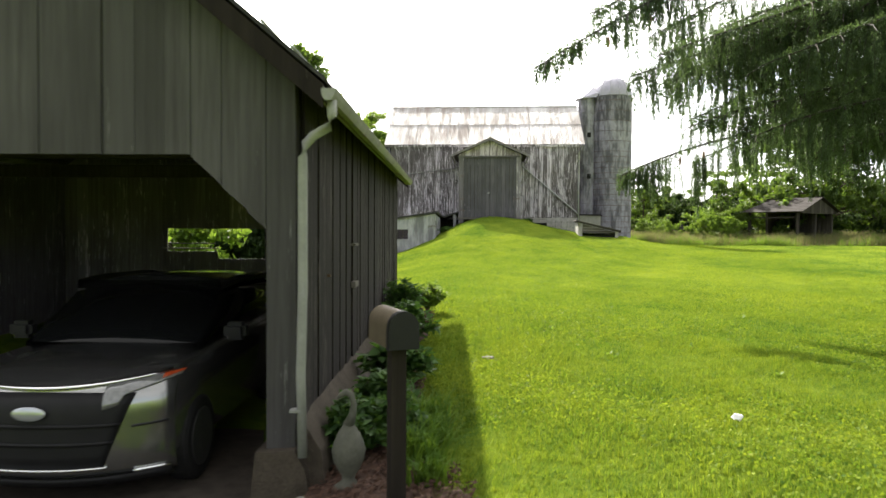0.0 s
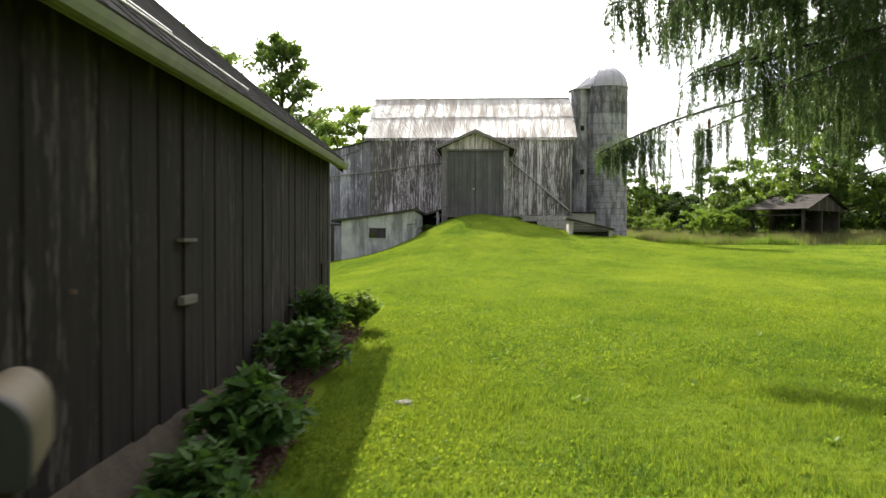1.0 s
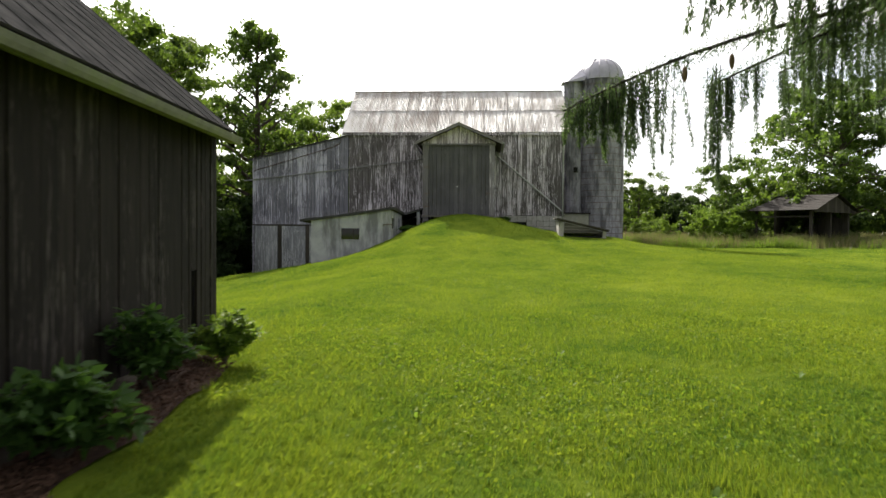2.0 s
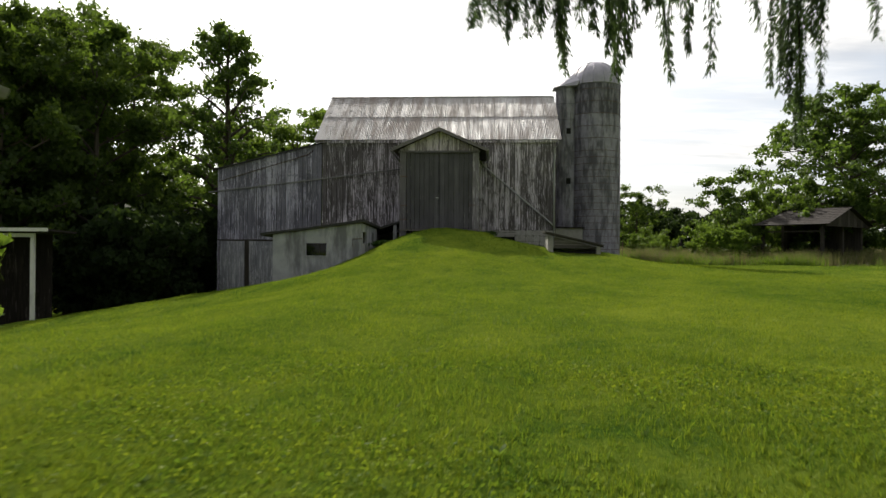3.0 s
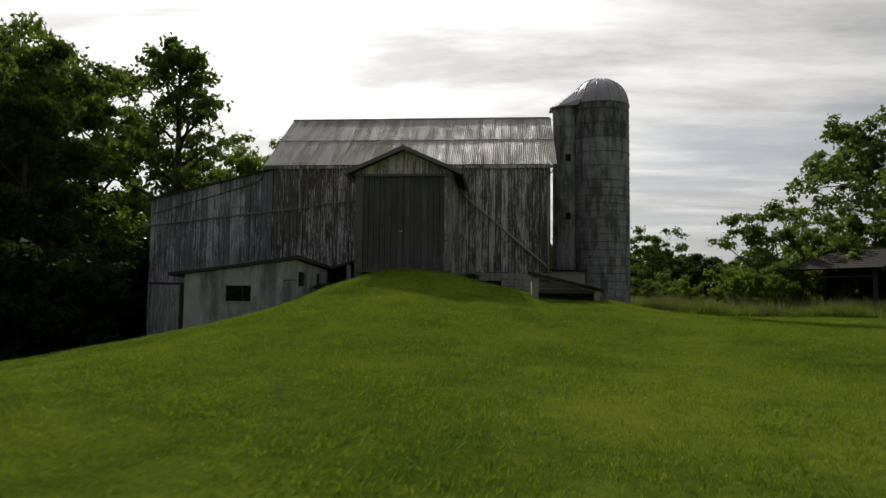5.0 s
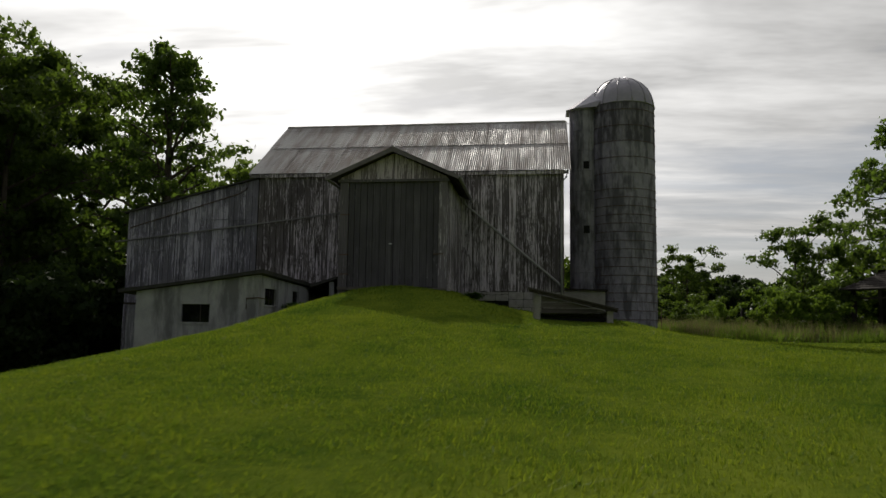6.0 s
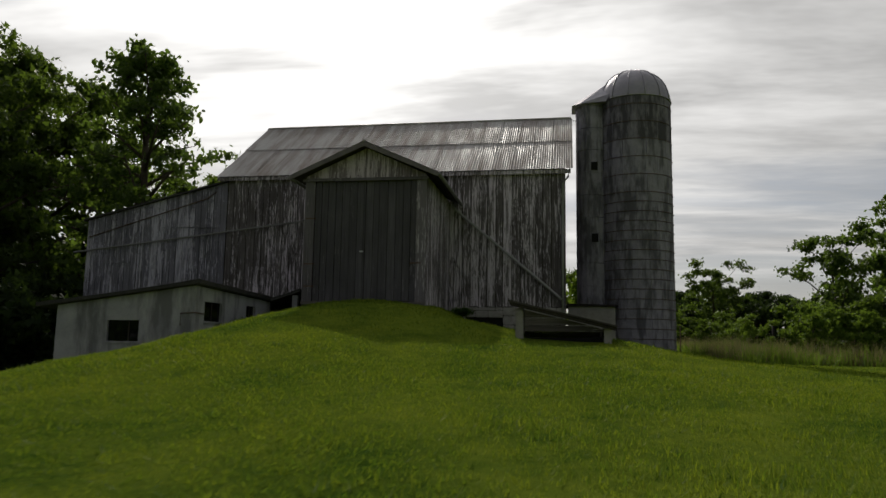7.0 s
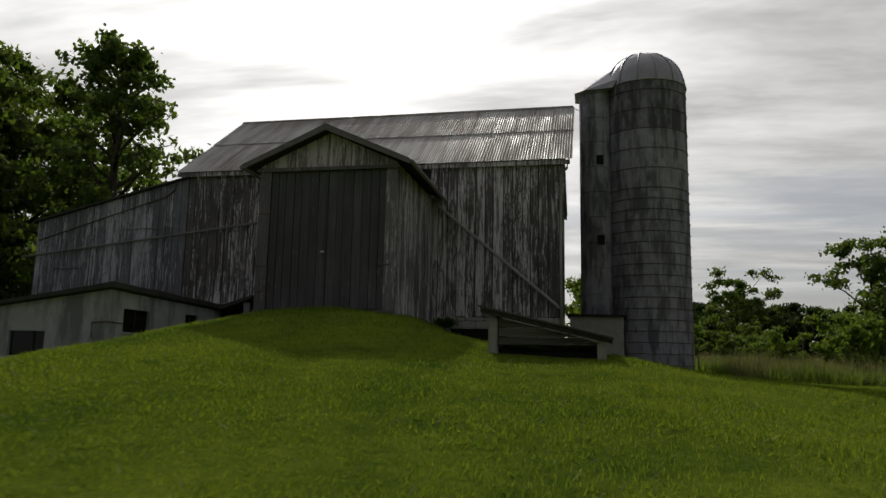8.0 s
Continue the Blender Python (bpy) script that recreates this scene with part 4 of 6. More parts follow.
    link("hood", fixed(mesh_of("hood", v, f)), "dome_metal", s, "sloping metal hood over the chute")
    pipe("ladder_rail", [(R + 0.08, -0.55, 0.9), (R + 0.08, -0.55, 2.3)], 0.02, "rusty_iron", s)
    # low concrete feed room between barn and silo
    box("feed_room", -2.75, -1.0, -2.3, -0.6, 0.6, 2.95, "concrete", s, "low grey concrete room at the silo foot", 0.02)
    slab("feed_room_roof", [(-2.85, 2.96), (-0.9, 2.93), (-0.9, 3.0), (-2.85, 3.04)], -2.42, -0.5, "y", "shingle", s)


make_silo()


def make_hatch():
    h = thing("cellar_hatch", "low grey board hatch with a slanting plank lid", "hatch", (0, 0, 0))
    lid = lambda x: 2.365 - (x - 4.62) * 0.232
    for k in range(7):
        y = 39.25 + k * 0.3
        d = rnd.uniform(-0.006, 0.006)
        slab("lid_plank", [(4.52, lid(4.52) + d), (6.9, lid(6.9) + d), (6.9, lid(6.9) + 0.03 + d), (4.52, lid(4.52) + 0.03 + d)], y, y + 0.288, "y", "grey_plank", h)
    slab("lid_edge", [(4.56, lid(4.56) - 0.085), (6.88, lid(6.88) - 0.085), (6.88, lid(6.88) - 0.008), (4.56, lid(4.56) - 0.008)], 39.30, 39.34, "y", "dark_wood", h)
    box("post", 4.70, 4.86, 39.42, 39.6, 0.6, 2.2, "concrete", h, "pale concrete post", 0.02)
    # upright side: three grey planks under the lid, a black sheet for the dark below
    for z0, z1 in ((1.73, 1.86), (1.872, 2.02), (2.032, 2.2)):
        xa = min(6.74, 4.62 + (2.365 - 0.10 - z0) / 0.232)
        xb = min(6.74, 4.62 + (2.365 - 0.10 - z1) / 0.232)
        d = rnd.uniform(-0.012, 0.012)
        slab("side_plank", [(4.88, z0), (xa, z0), (max(4.9, xb), z1), (4.88, z1)], 39.47 + d, 39.51 + d, "y", "grey_plank", h)
    box("side_wall", 6.62, 6.78, 39.42, 41.3, 0.5, lid(6.78) - 0.05, "concrete", h)
    box("side_wall", 4.66, 4.82, 39.65, 41.3, 0.5, lid(4.82) - 0.06, "concrete", h)
    box("back_wall", 4.66, 6.78, 41.3, 41.4, 0.5, lid(6.78) - 0.06, "concrete", h)
    # black sheet painted in as the shade under the lid
    box("low_board", 4.9, 6.6, 39.6, 39.64, 0.9, 1.60, "void_shade", h)


make_hatch()


# ---- open pavilion in the tall grass ----
def make_pavilion():
    W, L, EZ, RZ = 5.7, 4.4, 3.30, 4.36
    p = thing("pavilion", "old open-sided timber pavilion with a dark shingle roof in tall grass", "pavilion", (21.56, 52.4, 0), 40)
    g = gz(21.6, 54.5)
    m = W / 2
    for sgn in (-1, 1):
        e = m + sgn * m
        k = 9
        for i in range(k):
            t0, t1 = i / k, (i + 1) / k
            x0, x1 = e + (m - e) * t0 + sgn * 0.03, e + (m - e) * t1
            z0, z1 = EZ + (RZ - EZ) * t0, EZ + (RZ - EZ) * t1
            slab("shingle_course", [(x0, z0 + 0.012), (x1, z1), (x1, z1 + 0.03), (x0, z0 + 0.036)], -0.25, L - (0.9 * t0 if sgn < 0 else 0.0), "y", "shingle", p)
    pipe("ridge_cap", [(m, -0.25, RZ + 0.04), (m, 1.5, RZ + 0.0), (m, L - 0.8, RZ + 0.03)], 0.05, "shingle", p)
    for x in (0.35, m - 0.08, W - 0.5):
        for y in (0.25, L - 0.5):
            box("post", x, x + 0.17, y, y + 0.17, g - 0.4, EZ + (0.1 if abs(x - m) > 1 else 1.0), "dark_wood", p, bevel=0.01)
    for x in (0.33, W - 0.5):
        box("plate_beam", x, x + 0.15, 0.0, L - 0.2, EZ - 0.02, EZ + 0.14, "dark_wood", p)
        box("rail", x + 0.04, x + 0.1, 0.2, L - 0.4, EZ - 0.42, EZ - 0.34, "dark_wood", p)
    # dark gable boards stand in for the shaded inside of the roof
    boards(p, 0.12, W - 0.12, 0.0, 0.03, lambda x: EZ - 0.1, lambda x: EZ + (RZ - EZ) * (1 - abs(x - m) / m) - 0.05, "dark_wood", "y", 0.25, breaks=(m,))
    # back boards added to keep the inside dark
    boards(p, 0.4, L - 0.5, W - 0.42, 0.03, lambda y: g - 0.3, lambda y: EZ, "dark_wood", "x", 0.25)
    boards(p, m, W - 0.5, L - 0.42, 0.03, lambda x: g - 0.3, lambda x: EZ + 0.1, "dark_wood", "y", 0.25)


make_pavilion()


def make_cable():
    pts = [(5.95, 52.3, 10.72), (6.1, 52.5, 10.66), (6.28, 52.8, 10.75)]
    o = pipe("cable", pts, 0.012, "black_plastic", None, "", 5)
    tagged(o, "thin black cable strung from barn ridge to silo", "cable")


make_cable()
for k, (x, y) in enumerate([(13.4, 64.8), (16.2, 63.0), (19.2, 61.4)]):
    g = gz(x, y)
    o = pipe("fence_post", [(x, y, g - 0.3), (x + 0.02 * k, y, g + 0.7), (x + 0.04, y, g + 1.55)], [0.07, 0.065, 0.06], "beam_wood", None, "", 8)
    tagged(o, "old grey wooden fence post in the meadow", "fence post", "fence posts")


# ---- parked car in the bay ----
def make_car():
    car = thing("car", "silver grey sport utility car parked nose out in the shed", "car", (-3.52, 5.28, -0.40), 2.5)

    def front(x, z):
        return 0.44 * abs(x / 0.96) ** 2.3 + 0.16 * max(0.0, (z - 0.80) / 0.22) ** 2 + 0.07 * max(0.0, (0.42 - z) / 0.2) ** 2

    def patch(name, x0, x1, low, high, off, mat, parent=car, label="", nx=14, nz=5, thick=0.03):
        v, f = [], []
        for layer in (off, off + thick):
            for i in range(nx + 1):
                x = x0 + (x1 - x0) * i / nx
                for j in range(nz + 1):
                    z = low(x) + (high(x) - low(x)) * j / nz
                    v.append((x, front(x, z) + layer, z))
        k = nz + 1
        n1 = (nx + 1) * k
        for i in range(nx):
            for j in range(nz):
                a = i * k + j
                f.append((a, a + k, a + k + 1, a + 1))
                f.append((n1 + a, n1 + a + 1, n1 + a + k + 1, n1 + a + k))
        rim = [i * k for i in range(nx + 1)] + [nx * k + j for j in range(1, k)] + [i * k + nz for i in range(nx - 1, -1, -1)] + [j for j in range(nz - 1, 0, -1)]
        f += [(p, q, n1 + q, n1 + p) for p, q in zip(rim, rim[1:] + rim[:1])]
        return link(name, fixed(mesh_of(name, v, f, smooth=True)), mat, parent, label)

    c = lambda val: (lambda x: val)
    hood_edge = lambda x: 0.985 + 0.095 * abs(x) ** 2
    patch("front_fascia", -0.93, 0.93, c(0.24), hood_edge, 0.0, "car_paint", nx=24, nz=10)
    def trapeze(name, off, mat, z0, z1, parent, nx=18, nz=6):
        v, f = [], []
        for i in range(nx + 1):
            for j in range(nz + 1):
                z = z0 + (z1 - z0) * j / nz
                x = (2 * i / nx - 1) * (0.50 + 0.20 * (z - 0.33) / 0.58)
                z -= 0.07 * x * x * (z - 0.33) / 0.58
                v.append((x, front(x, z) + off, z))
        f = [(i * (nz + 1) + j, (i + 1) * (nz + 1) + j, (i + 1) * (nz + 1) + j + 1, i * (nz + 1) + j + 1) for i in range(nx) for j in range(nz)]
        o = link(name, fixed(mesh_of(name, v, f, True)), mat, parent)
        m = o.modifiers.new("thickness", "SOLIDIFY")
        m.thickness = 0.012
        return o

    grille = trapeze("grille", -0.012, "black_plastic", 0.34, 0.925, car)
    for z in (0.52, 0.66):
        trapeze("slat", -0.03, "black_plastic", z, z + 0.025, grille, nz=1)
    patch("hood_strip", -0.88, 0.88, lambda x: hood_edge(x) - 0.045, lambda x: hood_edge(x) - 0.02, -0.02, "chrome", nx=22, nz=2, label="thin chrome strip under the hood edge")
    patch("lower_strip", -0.52, 0.52, c(0.318), c(0.336), -0.022, "chrome", nx=14, nz=1)
    patch("lip", -0.9, 0.9, c(0.18), c(0.25), -0.03, "black_plastic", nx=20, nz=2)
    for s in (1, -1):
        a, b = (0.50, 0.95) if s > 0 else (-0.95, -0.50)
        lo = lambda x: 0.775 + 0.15 * (abs(x) - 0.5) / 0.45 + (0.06 if abs(x) > 0.6 else 0.0)
        hi = lambda x: hood_edge(x) - 0.05
        lamp = patch("headlight", a, b, lo, hi, -0.018, "lamp_lens", label="clear headlight with an amber corner")
        a2, b2 = (0.84, 0.96) if s > 0 else (-0.96, -0.84)
        patch("amber_corner", a2, b2, lambda x: lo(x) + 0.02, hi, -0.024, "amber_lens", lamp, nx=4, nz=3)
        a3, b3 = (0.68, 0.90) if s > 0 else (-0.90, -0.68)
        patch("bumper_corner", a3, b3, lambda x: 0.25, lambda x: 0.285, -0.02, "chrome", nx=5, nz=1)
        # thin black strip draws the shade of a bumper crease
        patch("fog_trim", a3, b3, lambda x: 0.625 + 0.04 * (abs(x) - 0.7), lambda x: 0.64 + 0.04 * (abs(x) - 0.7), -0.012, "black_plastic", nx=5, nz=1)
    em = bmesh.new()
    bmesh.ops.create_uvsphere(em, u_segments=24, v_segments=10, radius=1.0)
    for v in em.verts:
        v.co = Vector((v.co.x * 0.13, -0.04 + v.co.y * 0.015, 0.775 + v.co.z * 0.055))
    me = bpy.data.meshes.new("emblem")
    em.to_mesh(me)
    em.free()
    link("emblem", me, "emblem_blue", car, "plain oval metal emblem")

    # body by sections from front to back: y, half width, bottom, shoulder, edge, centre
    def loft(name, rows, mat, label=""):
        v, f = [], []
        for y, w, zb, zs, ze, zc in rows:
            half = [(0.0, zb), (w * 0.85, zb), (w * 0.985, zb + 0.12), (w, zs), (w * 0.985, (zs + ze) / 2), (w * 0.9, ze), (w * 0.5, ze + (zc - ze) * 0.75), (0.0, zc)]
            ring = half + [(-x, z) for x, z in half[-2:0:-1]]
            v += [(x, y, z) for x, z in ring]
        k = len(v) // len(rows)
        for r in range(len(rows) - 1):
            f += [(r * k + i, r * k + (i + 1) % k, (r + 1) * k + (i + 1) % k, (r + 1) * k + i) for i in range(k)]
        f += [tuple(range(k)), tuple(range(len(v) - 1, len(v) - k - 1, -1))]
        return link(name, fixed(mesh_of(name, v, f, smooth=True)), mat, car, label)
    loft("body", [(0.14, 0.56, 0.30, 0.7, 0.93, 0.955), (0.24, 0.70, 0.28, 0.7, 0.935, 0.985), (0.42, 0.90, 0.26, 0.78, 1.015, 1.03), (0.55, 0.945, 0.25, 0.82, 1.03, 1.05), (0.9, 0.96, 0.24, 0.86, 1.045, 1.08), (1.4, 0.965, 0.24, 0.86, 1.06, 1.14),
                  (2.4, 0.965, 0.24, 0.88, 1.08, 1.15), (3.8, 0.96, 0.25, 0.9, 1.12, 1.16), (4.5, 0.93, 0.3, 0.9, 1.12, 1.15), (4.68, 0.85, 0.4, 0.85, 1.05, 1.1)], "car_paint")
    loft("cabin_glass", [(1.25, 0.80, 1.0, 1.08, 1.10, 1.14), (1.6, 0.84, 1.0, 1.2, 1.28, 1.35), (2.05, 0.82, 1.0, 1.35, 1.52, 1.60), (2.6, 0.80, 1.0, 1.4, 1.58, 1.66), (3.8, 0.78, 1.0, 1.4, 1.56, 1.63), (4.35, 0.74, 1.0, 1.35, 1.48, 1.55), (4.62, 0.72, 1.0, 1.1, 1.12, 1.14)], "glass_dark", "dark windscreen and side windows")
    loft("roof", [(2.1, 0.76, 1.52, 1.55, 1.585, 1.625), (2.6, 0.775, 1.55, 1.58, 1.62, 1.69), (3.8, 0.76, 1.54, 1.57, 1.60, 1.665), (4.4, 0.71, 1.46, 1.49, 1.53, 1.58)], "car_paint")
    for s in (1, -1):
        mirror = box("mirror", s * 0.96 - 0.02 if s > 0 else -1.16, 1.16 if s > 0 else -0.94, 1.55, 1.72, 1.10, 1.27, "black_plastic", car, "black door mirror", 0.04)
        for y in (0.92, 3.75):
            wheel = new("wheel")
            wheel.parent = car
            v, f = tube([(s * 0.74, y, 0.36), (s * 0.78, y, 0.36), (s * 0.95, y, 0.36), (s * 0.97, y, 0.36)], [0.33, 0.37, 0.37, 0.33], 28)
            link("tyre", mesh_of("tyre", v, f, smooth=False), "rubber", wheel)
            v, f = tube([(s * 0.96, y, 0.36), (s * 0.978, y, 0.36), (s * 0.972, y, 0.36)], [0.25, 0.25, 0.06], 20)
            link("rim", mesh_of("rim", v, f), "wheel_metal", wheel)


make_car()


# ---- mailbox, statue, stones by the shed ----
def make_mailbox():
    g = gz(-0.72, 5.15)
    m = thing("mailbox", "arched black and tan mailbox on a square grey wooden post", "mailbox", (-0.695, 4.9, 0.02), 25)
    slab("post", [(-0.052, -0.052), (0.052, -0.052), (0.052, 0.052), (-0.052, 0.052)], g - 0.3, 0.96, "z", "post_wood", m)
    arch = [(-0.10, 0.97), (0.10, 0.97), (0.10, 1.10)] + [(0.10 * math.cos(a), 1.10 + 0.115 * math.sin(a)) for a in np.linspace(0.1, math.pi - 0.1, 19)] + [(-0.10, 1.10)]
    slab("body", arch, -0.10, 0.34, "y", "tan_metal", m, "tan painted arched metal body")
    big = [(x * 1.06, 0.965 + (z - 0.97) * 1.03) for x, z in arch]
    slab("door", big, -0.16, -0.102, "y", "black_plastic", m, "black arched front door")


plain("tan_metal", (0.07, 0.056, 0.038), (0.12, 0.096, 0.066), 0.6, 6.0, bump=0.1)
make_mailbox()


def make_statue():
    x0, y0 = -1.13, 5.45
    g = gz(x0, y0) + 0.01
    prof = [(0.0, 0.0), (0.12, 0.0), (0.13, 0.02), (0.125, 0.05), (0.09, 0.075), (0.055, 0.10), (0.06, 0.14), (0.10, 0.20), (0.135, 0.28), (0.15, 0.36), (0.128, 0.44), (0.10, 0.51), (0.06, 0.57), (0.036, 0.62), (0.0, 0.64)]
    n, v, f = 20, [], []
    for r, z in prof:
        v += [(r * math.cos(k * 2 * math.pi / n), r * 0.85 * math.sin(k * 2 * math.pi / n), z) for k in range(n)]
    for i in range(len(prof) - 1):
        f += [(i * n + k, i * n + (k + 1) % n, (i + 1) * n + (k + 1) % n, (i + 1) * n + k) for k in range(n)]
    neck = tube([(0.0, 0, 0.58), (0.035, 0, 0.68), (0.045, 0, 0.77), (0.02, 0, 0.85), (-0.03, 0, 0.875), (-0.07, 0, 0.85), (-0.10, 0, 0.82)], [0.05, 0.034, 0.028, 0.03, 0.033, 0.022, 0.008], 10)
    s = link("garden_statue", joined("garden_statue", [(v, f), neck], True), "statue_stone")
    s.matrix_world = pose(x0, y0, g, 0, 0, 15) @ Matrix.Scale(0.86, 4)
    tagged(s, "weathered pale concrete garden statue standing in the flower bed", "statue")


make_statue()


def rock(name, x, y, size, mat, label, category, group="", flat=0.6, seed=1):
    bm = bmesh.new()
    bmesh.ops.create_icosphere(bm, subdivisions=3, radius=1.0)
    for v in bm.verts:
        k = 1 + 0.35 * noise.noise(v.co * 1.3 + Vector((seed * 7.1, 0, 0))) + 0.1 * noise.noise(v.co * 4 + Vector((0, seed * 3.3, 0)))
        v.co = Vector((v.co.x * size * k, v.co.y * size * 0.8 * k, v.co.z * size * flat * k))
    me = bpy.data.meshes.new(name)
    bm.to_mesh(me)
    bm.free()
    o = link(name, me, mat)
    o.matrix_world = pose(x, y, gz(x, y) + size * flat * 0.35, 0, 0, seed * 50)
    return tagged(o, label, category, group)


rock("stone", -1.42, 5.08, 0.13, "rock", "pale rounded field stone at the shed corner", "stone", "stones", 0.8, 1)
rock("stone", -1.86, 5.02, 0.20, "rock", "broad grey field stone below the corner post", "stone", "stones", 0.7, 2)
rock("stone", -1.62, 4.85, 0.10, "rock", "small grey stone at the shed corner", "stone", "stones", 0.7, 3)
rock("flat_stone", -0.08, 9.5, 0.08, "rock", "flat pale stone lying in the grass", "stone", "", 0.35, 4)


def make_scrap():
    v, f = [], []
    for i in range(7):
        for j in range(5):
            a, b = i / 6 - 0.5, j / 4 - 0.5
            v.append((a * 0.17 * (1 - 0.5 * abs(b)), b * 0.13, 0.03 * math.sin(a * 5 + b * 3) + 0.05 * a * a))
    f = [(i * 5 + j, i * 5 + j + 1, i * 5 + j + 6, i * 5 + j + 5) for i in range(6) for j in range(4)]
    me = mesh_of("paper_scrap", v, f, True)
    o = link("paper_scrap", me, "white_paint")
    sol = o.modifiers.new("thickness", "SOLIDIFY")
    sol.thickness = 0.003
    o.matrix_world = pose(2.05, 6.38, gz(2.05, 6.38) + 0.06, 25, -12, 30) @ Matrix.Scale(0.54, 4)
    tagged(o, "crumpled white paper scrap lying on the lawn", "litter")


make_scrap()


def make_carport():
    g = gz(-17.5, 39.0)
    s = thing("garage", "open-fronted dark garage with white painted posts and roof edge", "garage", (0, 0, 0))
    for x in (-16.98, -20.0, -23.1):
        box("post", x, x + 0.16, 38.75, 38.9, gz(x, 38.8) - 0.3, 2.04, "white_paint", s, bevel=0.01)
    box("header", -23.1, -16.82, 38.76, 38.89, 2.045, 2.2, "white_paint", s)
    box("roof_edge", -24.0, -15.95, 38.3, 38.36, 2.27, 2.42, "white_paint", s, "white painted roof edge", 0.01)
    slab("roof", [(38.37, 2.3), (40.5, 2.22), (40.5, 2.3), (38.37, 2.38)], -24.0, -15.96, "x", "shingle", s)
    # near-black back boards paint the shade of a deeper garage
    boards(s, -23.1, -16.9, 40.2, 0.03, lambda x: g - 1.5, lambda x: 2.2, "shed_board", "y", 0.3, gap=0.003)


make_carport()


# ---- plants ----
def leaf_cards(centres, length, width, droop=0.0, spread=1.0, seed=0):
    """Small pointed leaves with random turns round the given centres."""
    g = np.random.default_rng(seed)
    n = len(centres)
    u = g.normal(size=(n, 3))
    u[:, 2] = u[:, 2] * spread - droop
    u /= np.linalg.norm(u, axis=1, keepdims=True)
    r = g.normal(size=(n, 3))
    v = np.cross(u, r)
    v /= np.linalg.norm(v, axis=1, keepdims=True) + 1e-9
    s = g.uniform(0.65, 1.3, (n, 1))
    a, b = u * length * s / 2, v * width * s / 2
    c = np.asarray(centres)
    return np.stack([c - a, c - a * 0.1 + b, c + a, c - a * 0.1 - b], 1)


def pointed_leaves(centres, length, width, out, seed=0):
    """Six-cornered pointed leaves that face outward and droop at the tip; out gives each one's way."""
    g = np.random.default_rng(seed)
    n = len(centres)
    u = np.asarray(out) + g.normal(size=(n, 3)) * 0.45
    u /= np.linalg.norm(u, axis=1, keepdims=True)
    up = np.tile([0, 0, 1.0], (n, 1)) + g.normal(size=(n, 3)) * 0.45
    v = np.cross(u, up)
    v /= np.linalg.norm(v, axis=1, keepdims=True) + 1e-9
    w = np.cross(v, u)
    s = g.uniform(0.6, 1.3, (n, 1))
    L, W = u * length * s, v * width * s
    c = np.asarray(centres)
    sag = w * length * s * 0.10
    return np.stack([c, c + L * 0.3 + W * 0.45, c + L * 0.65 + W * 0.36 - sag * 0.4, c + L - sag * 1.6, c + L * 0.65 - W * 0.36 - sag * 0.4, c + L * 0.3 - W * 0.45], 1)


